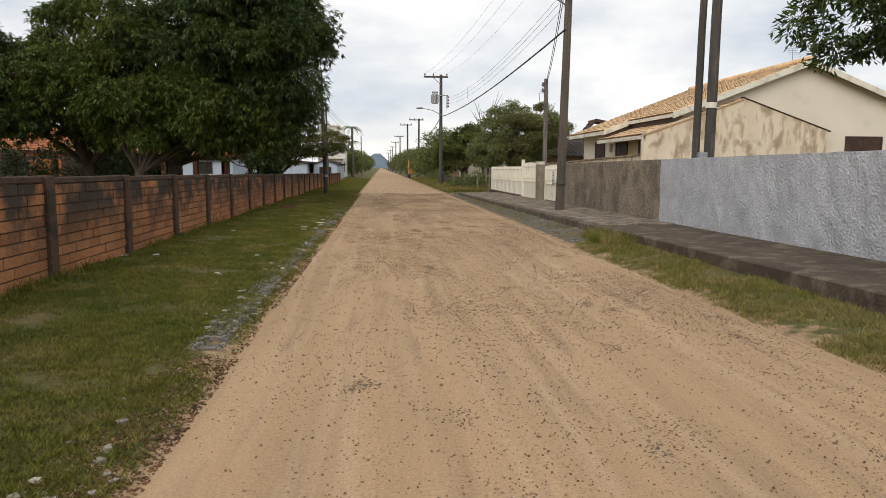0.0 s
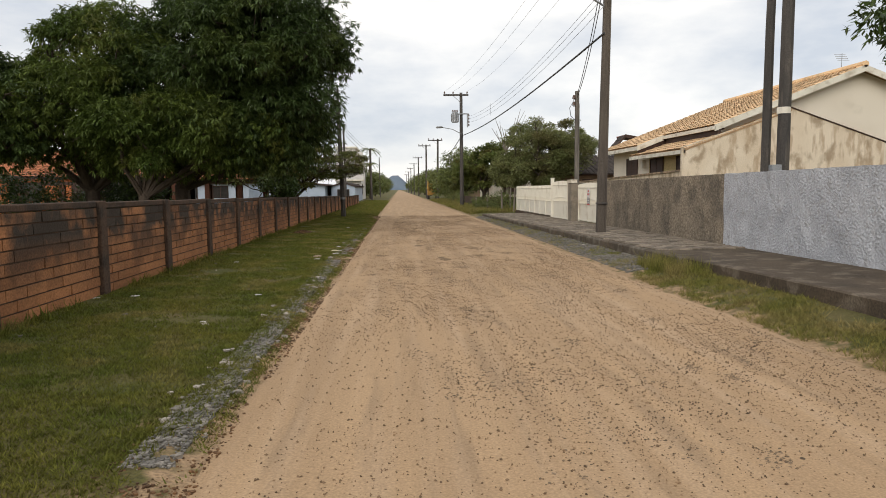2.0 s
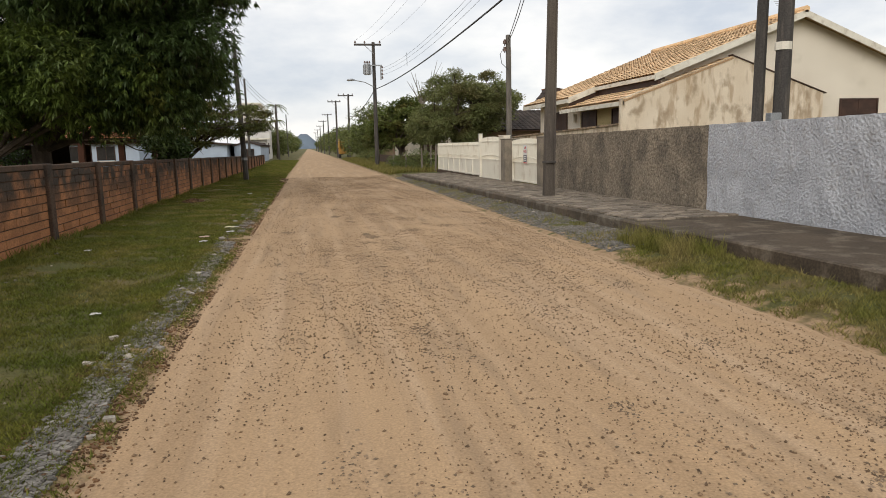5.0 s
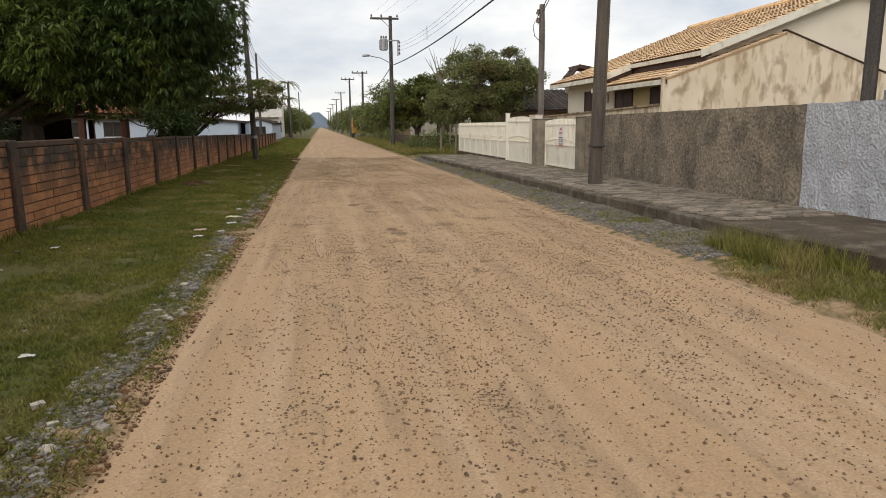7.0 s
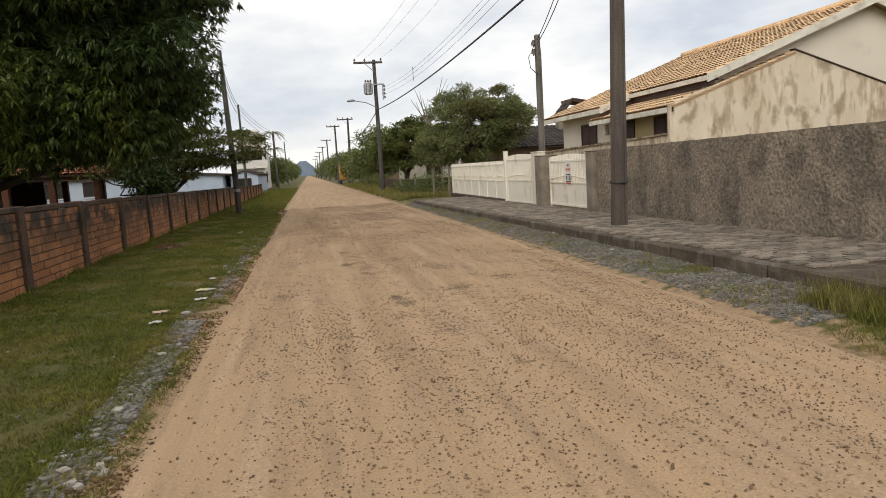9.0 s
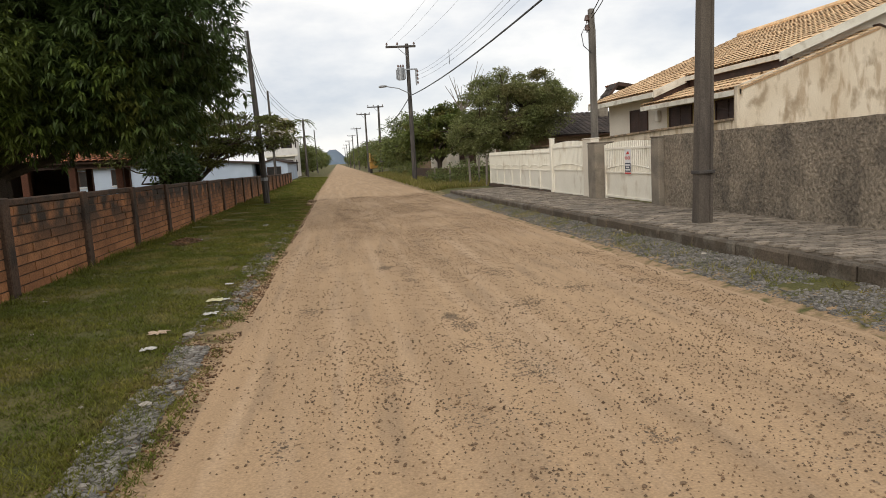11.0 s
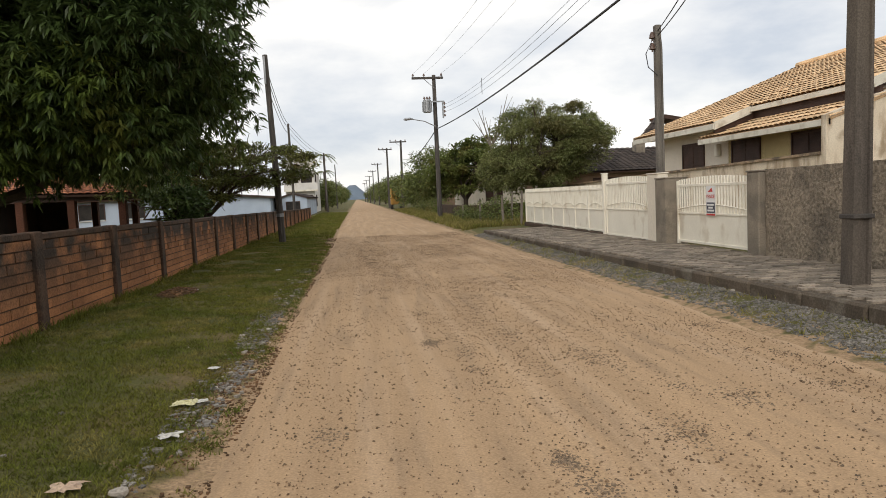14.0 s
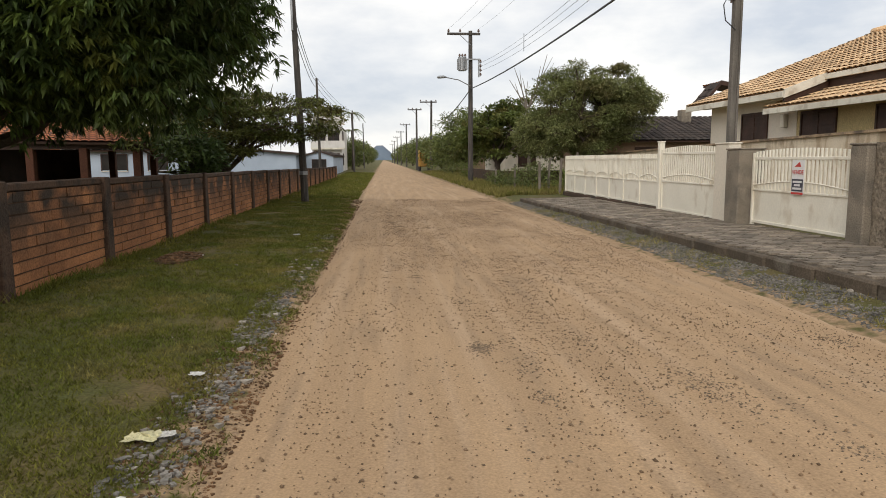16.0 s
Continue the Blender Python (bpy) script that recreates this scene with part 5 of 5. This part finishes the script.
for i, (x, y, h) in enumerate(((-5.6, 112, 4.4), (-5.4, 128, 4.6), (-5.2, 150, 5), (-5.2, 180, 5.2), (-5, 220, 5.5), (-5, 280, 6))):
    tree(x, y, 0, [(x, y, h * 0.58, 2.3, 4, h * 0.42)], 150, 36, 0.36, LEAFC, "distant tree beyond the brick wall", 40 + i, 0.2, 0.75, fork=1.2)
# tree beyond the whitewashed wall, a low branch of it over the pavement
tree(12.6, 12.0, 0.2, [(13.0, 13.4, 6.0, 2.4, 2.2, 1.7), (10.9, 15.2, 4.95, 1.7, 1.1, 0.85)], 170, 110, 0.2, LEAF, "broad-leaved tree reaching over the whitewashed wall", 12, 0.2, 0.4, fork=2.6)


def palm(x, y, h, seed):
    r = np.random.RandomState(seed)
    ob = thing("palm_tree", x, y, 0, "distant slender palm with drooping fronds", "palm")
    part("trunk", tube(bmesh.new(), [(x, y, -0.1), (x + 0.1, y, h * 0.5), (x, y, h)], [0.16, 0.12, 0.1], 8), BARK, ob)
    for i in range(13):
        a = 6.283 * i / 13 + 0.2 * r.rand()
        up = 0.2 + 0.7 * r.rand()
        bm = bmesh.new()
        P = [Vector((x + math.cos(a) * u * 1.7, y + math.sin(a) * u * 1.7, h + up * u * 1.6 - 1.5 * u * u)) for u in (0, 0.25, 0.5, 0.75, 1)]
        tube(bm, P, [0.03, 0.025, 0.02, 0.015, 0.008], 4)
        s = Vector((-math.sin(a), math.cos(a), 0))
        for j in range(20):
            u = 0.12 + 0.88 * j / 20
            p = Vector((x + math.cos(a) * u * 1.7, y + math.sin(a) * u * 1.7, h + up * u * 1.6 - 1.5 * u * u))
            for sg in (-1, 1):
                e = p + sg * s * 0.4 * (1.1 - u * 0.6) + Vector((math.cos(a) * 0.2, math.sin(a) * 0.2, -0.22))
                poly(bm, [p, p + Vector((math.cos(a) * 0.05, math.sin(a) * 0.05, 0)), e])
        part("frond", bm, LEAFC, ob)


palm(-4.3, 104, 7.4, 2)
palm(-5.0, 118, 5.8, 3)

# leafless tree above the roadside crowns
ob = thing("bare_tree", 8.6, 56, 0, "bare grey tree with leafless twigs above the crowns", "tree")
bm = bmesh.new()
tube(bm, [(8.6, 56, -0.1), (8.5, 56, 3.0), (8.4, 56, 4.5)], [0.14, 0.1, 0.08], 6)
for e in ((7.6, 56, 6.9), (8.1, 56, 6.3), (9.6, 56, 7.7), (9.2, 56, 7.0), (10.0, 56, 7.2), (7.3, 56, 6.2)):
    m = Vector((8.4, 56, 4.5)).lerp(Vector(e), 0.55) + Vector((0.1, 0, -0.15))
    tube(bm, [(8.4, 56, 4.4), m, e], [0.06, 0.035, 0.012], 5)
    tube(bm, [m, Vector(e) + Vector((0.35, 0.1, -0.15))], [0.025, 0.01], 4)
part("trunk", bm, WEATHERWOOD, ob)

# bushes and posts at the end of the pavement
for i, (x, y, r0, h) in enumerate(((6.0, 43.5, 1.0, 1.1), (7.6, 42.6, 1.1, 1.0), (5.6, 46.5, 0.8, 0.7), (9.3, 44, 1.2, 1.0), (6.2, 50.5, 0.9, 0.7), (5.7, 62, 1.0, 1.1), (5.6, 74, 1.2, 1.3))):
    c = np.random.RandomState(60 + i)
    cs = np.stack([x + r0 * c.randn(40) * 0.5, y + r0 * c.randn(40) * 0.6, 0.1 + h * c.rand(40)], 1)
    b = thing("bush", x, y, 0, "unkempt green bush at the roadside", "bush")
    part("foliage", bulk("foliage", leaves(cs, np.full(40, 0.28), 50, 0.13, 70 + i), 4, [(0, 1, 2), (0, 2, 3)], LEAFB if i % 2 else LEAFC), LEAFC, b)
    part("stem", tube(bmesh.new(), [(x, y, -0.1), (x + 0.05, y, 0.5)], [0.04, 0.02], 5), BARK, b)
for x, y, h, l in ((6.4, 40.3, 1.5, 0.05), (5.9, 41.5, 1.35, -0.03), (6.6, 43, 1.5, 0.06), (5.4, 44.2, 1.25, 0.0), (6.9, 40.2, 1.7, 0.15), (5.0, 47, 1.0, 0.03)):
    ob = thing("fence_post", x, y, 0, "weathered grey wooden fence post", "post", "old fence posts")
    part("stake", tube(bmesh.new(), [(x, y, -0.1), (x + l * 0.5, y + 0.02, h * 0.5), (x + l, y, h)], [0.06, 0.055, 0.045], 7), WEATHERWOOD, ob)
low = thing("old_low_wall", 5.8, 56, 0, "low dark mouldy wall behind the bushes", "wall")
part("body", boxes((5.6, 5.8, 50.5, 63, -0.1, 0.85), bevel=0.02), MOULD, low)
part("return", boxes((5.8, 9.5, 50.5, 50.7, -0.1, 0.85), bevel=0.02), MOULD, low)

# orange roadside machine far off
dig = thing("yellow_excavator", 4.6, 100, 0, "small yellow excavator parked far down the road", "excavator")
part("body", boxes((4.0, 5.4, 99, 101, 0.6, 1.5), bevel=0.08), YELLOWPAINT, dig)
part("cab", boxes((4.2, 5.1, 99.6, 100.7, 1.5, 2.3), bevel=0.06), YELLOWPAINT, dig)
for x in (3.95, 5.15):
    part("track", boxes((x, x + 0.3, 98.8, 101.2, 0, 0.6), bevel=0.1), DARKVOID, dig)
part("boom", tube(bmesh.new(), [(4.3, 99.2, 1.4), (4.0, 97.8, 2.5), (3.9, 96.8, 1.4)], [0.14, 0.12, 0.1], 6), YELLOWPAINT, dig)

# wooded hill at the end of the road, distance haze painted into its blue
v, f = [], []
for i in range(41):
    u = i / 40
    x = -420 + 760 * u
    hh = 44 * math.exp(-((x + 12) / 34) ** 2) + 12 * math.exp(-((x + 120) / 90) ** 2) + 8 * math.exp(-((x - 120) / 120) ** 2) + 4 * wob(x, 0, 0.03)
    v += [(x, 2000, -5), (x, 2000 + 60, hh * 0.7), (x, 2140, max(2, hh))]
for i in range(40):
    for j in range(2):
        a = i * 3 + j
        f.append((a, a + 3, a + 4, a + 1))
tagged(part("backdrop", mesh_of("backdrop", v, f, HAZEHILL, True), HAZEHILL, None), "hazy blue wooded hill on the horizon", "hill", kind="structure")


# ---- litter ----
def bag(x, y, s, seed, material, label):
    """A crumpled piece of film lying on the grass."""
    r = np.random.RandomState(seed)
    n = 7
    z0 = ground_z(x, y)
    v, f = [], []
    for j in range(n):
        for i in range(n):
            a, b = i / (n - 1) - 0.5, j / (n - 1) - 0.5
            h = 0.02 + 0.16 * s * max(0, 0.5 - math.hypot(a, b)) * (0.4 + r.rand()) + 0.14 * s * r.rand()
            v.append((x + s * (a + 0.06 * r.randn()), y + s * 0.7 * (b + 0.06 * r.randn()), z0 + h))
    for j in range(n - 1):
        for i in range(n - 1):
            f.append((j * n + i, j * n + i + 1, (j + 1) * n + i + 1, (j + 1) * n + i))
    ob = part("litter", mesh_of("litter", v, f, material), material, None)
    return tagged(ob, label, "litter", "litter on the verge")


PINKBAG = mat("brownish_plastic_film", (0.55, 0.40, 0.28), (0.45, 0.33, 0.24), 8, 60, 0.5, 0.2)
WHITEBAG = mat("white_plastic_film", (0.56, 0.54, 0.50), (0.44, 0.42, 0.38), 8, 60, 0.4, 0.2)
YELLOWBAG = mat("yellowish_plastic_film", (0.62, 0.58, 0.33), (0.5, 0.46, 0.28), 8, 60, 0.4, 0.2)
bag(-1.84, 16.5, 0.161, 1, PINKBAG, "crumpled brownish plastic bag on the grass edge")
bag(-1.6, 17.95, 0.161, 2, YELLOWBAG, "torn yellowish plastic bag among the rubble")
bag(-1.5, 17.98, 0.112, 3, WHITEBAG, "white plastic wrapper among the rubble")
bag(-1.52, 17.25, 0.124, 4, WHITEBAG, "shredded pale wrapper among the rubble")
bag(-1.6, 19.0, 0.099, 5, WHITEBAG, "flat white scrap on the grass edge")
bag(-1.78, 15.95, 0.124, 6, WHITEBAG, "pale scrap of plastic on the verge")
bag(-3.5, 10.9, 0.099, 7, WHITEBAG, "white paper scrap in the verge grass")
bag(-3.9, 10.7, 0.074, 8, WHITEBAG, "small white scrap near the wall")
bag(-2.0, 11.2, 0.081, 9, WHITEBAG, "small pale scrap in the grass")
bag(-3.2, 15.1, 0.087, 10, WHITEBAG, "white scrap in the grass below the wall")
bag(-2.2, 9.3, 0.062, 11, WHITEBAG, "small white wrapper in the grass")
bag(-3.0, 24.5, 0.099, 12, WHITEBAG, "white scrap in the grass farther on")
bag(-2.0, 27.5, 0.124, 13, WHITEBAG, "white paper lying by the road edge")
for x, y, s in ((-1.56, 16.43, 0.045), (-2.16, 9.22, 0.035), (-1.42, 9.9, 0.035), (-1.45, 13.2, 0.035), (-1.45, 14.6, 0.038), (4.35, 18.2, 0.03), (4.45, 21.0, 0.03)):
    bm = bmesh.new()
    bmesh.ops.create_icosphere(bm, subdivisions=2, radius=s)
    for q in bm.verts:
        q.co *= 1 + 0.35 * noise.noise(q.co * 18 + Vector((x, y, 0)))
        q.co = (q.co.x * 1.2 + x, q.co.y + y, q.co.z * 0.65 + ground_z(x, y) + 0.3 * s)
    tagged(part("stone", bm, PALESTONE, None), "pale broken stone lying at the road edge", "stone", "loose stones")
# heap of dead leaves at the wall foot
n = 700
a, q = 6.283 * rs.rand(n), rs.rand(n) ** 0.7
xy = np.stack([-3.25 + 0.3 * q * np.cos(a), 24.3 + 0.6 * q * np.sin(a)], 1)
stones("leaf_heap", xy, 0.12 + 0.1 * (1 - q) * rs.rand(n), 0.015 + 0.02 * rs.rand(n), LEAFLITTER, "small heap of brown dead leaves by the wall", "leaf heap", 0.3)

# ---- near bricks and pavers, piece by piece ----
for x, y, z, ly, lz in near_bricks:
    ob = part("brick", br_me, BRICK, brick_wall)
    ob.matrix_world = Matrix.Translation((x, y, z)) @ Matrix.Diagonal((1, ly, lz, 1))
for x, y, z in pav_near:
    ob = part("paver", pav_me, PAVER, pavement)
    ob.matrix_world = Matrix.Translation((x, y, z)) @ Euler((0, 0, random.uniform(-0.02, 0.02))).to_matrix().to_4x4() @ Matrix.Diagonal((0.205, 0.115, 0.03, 1))
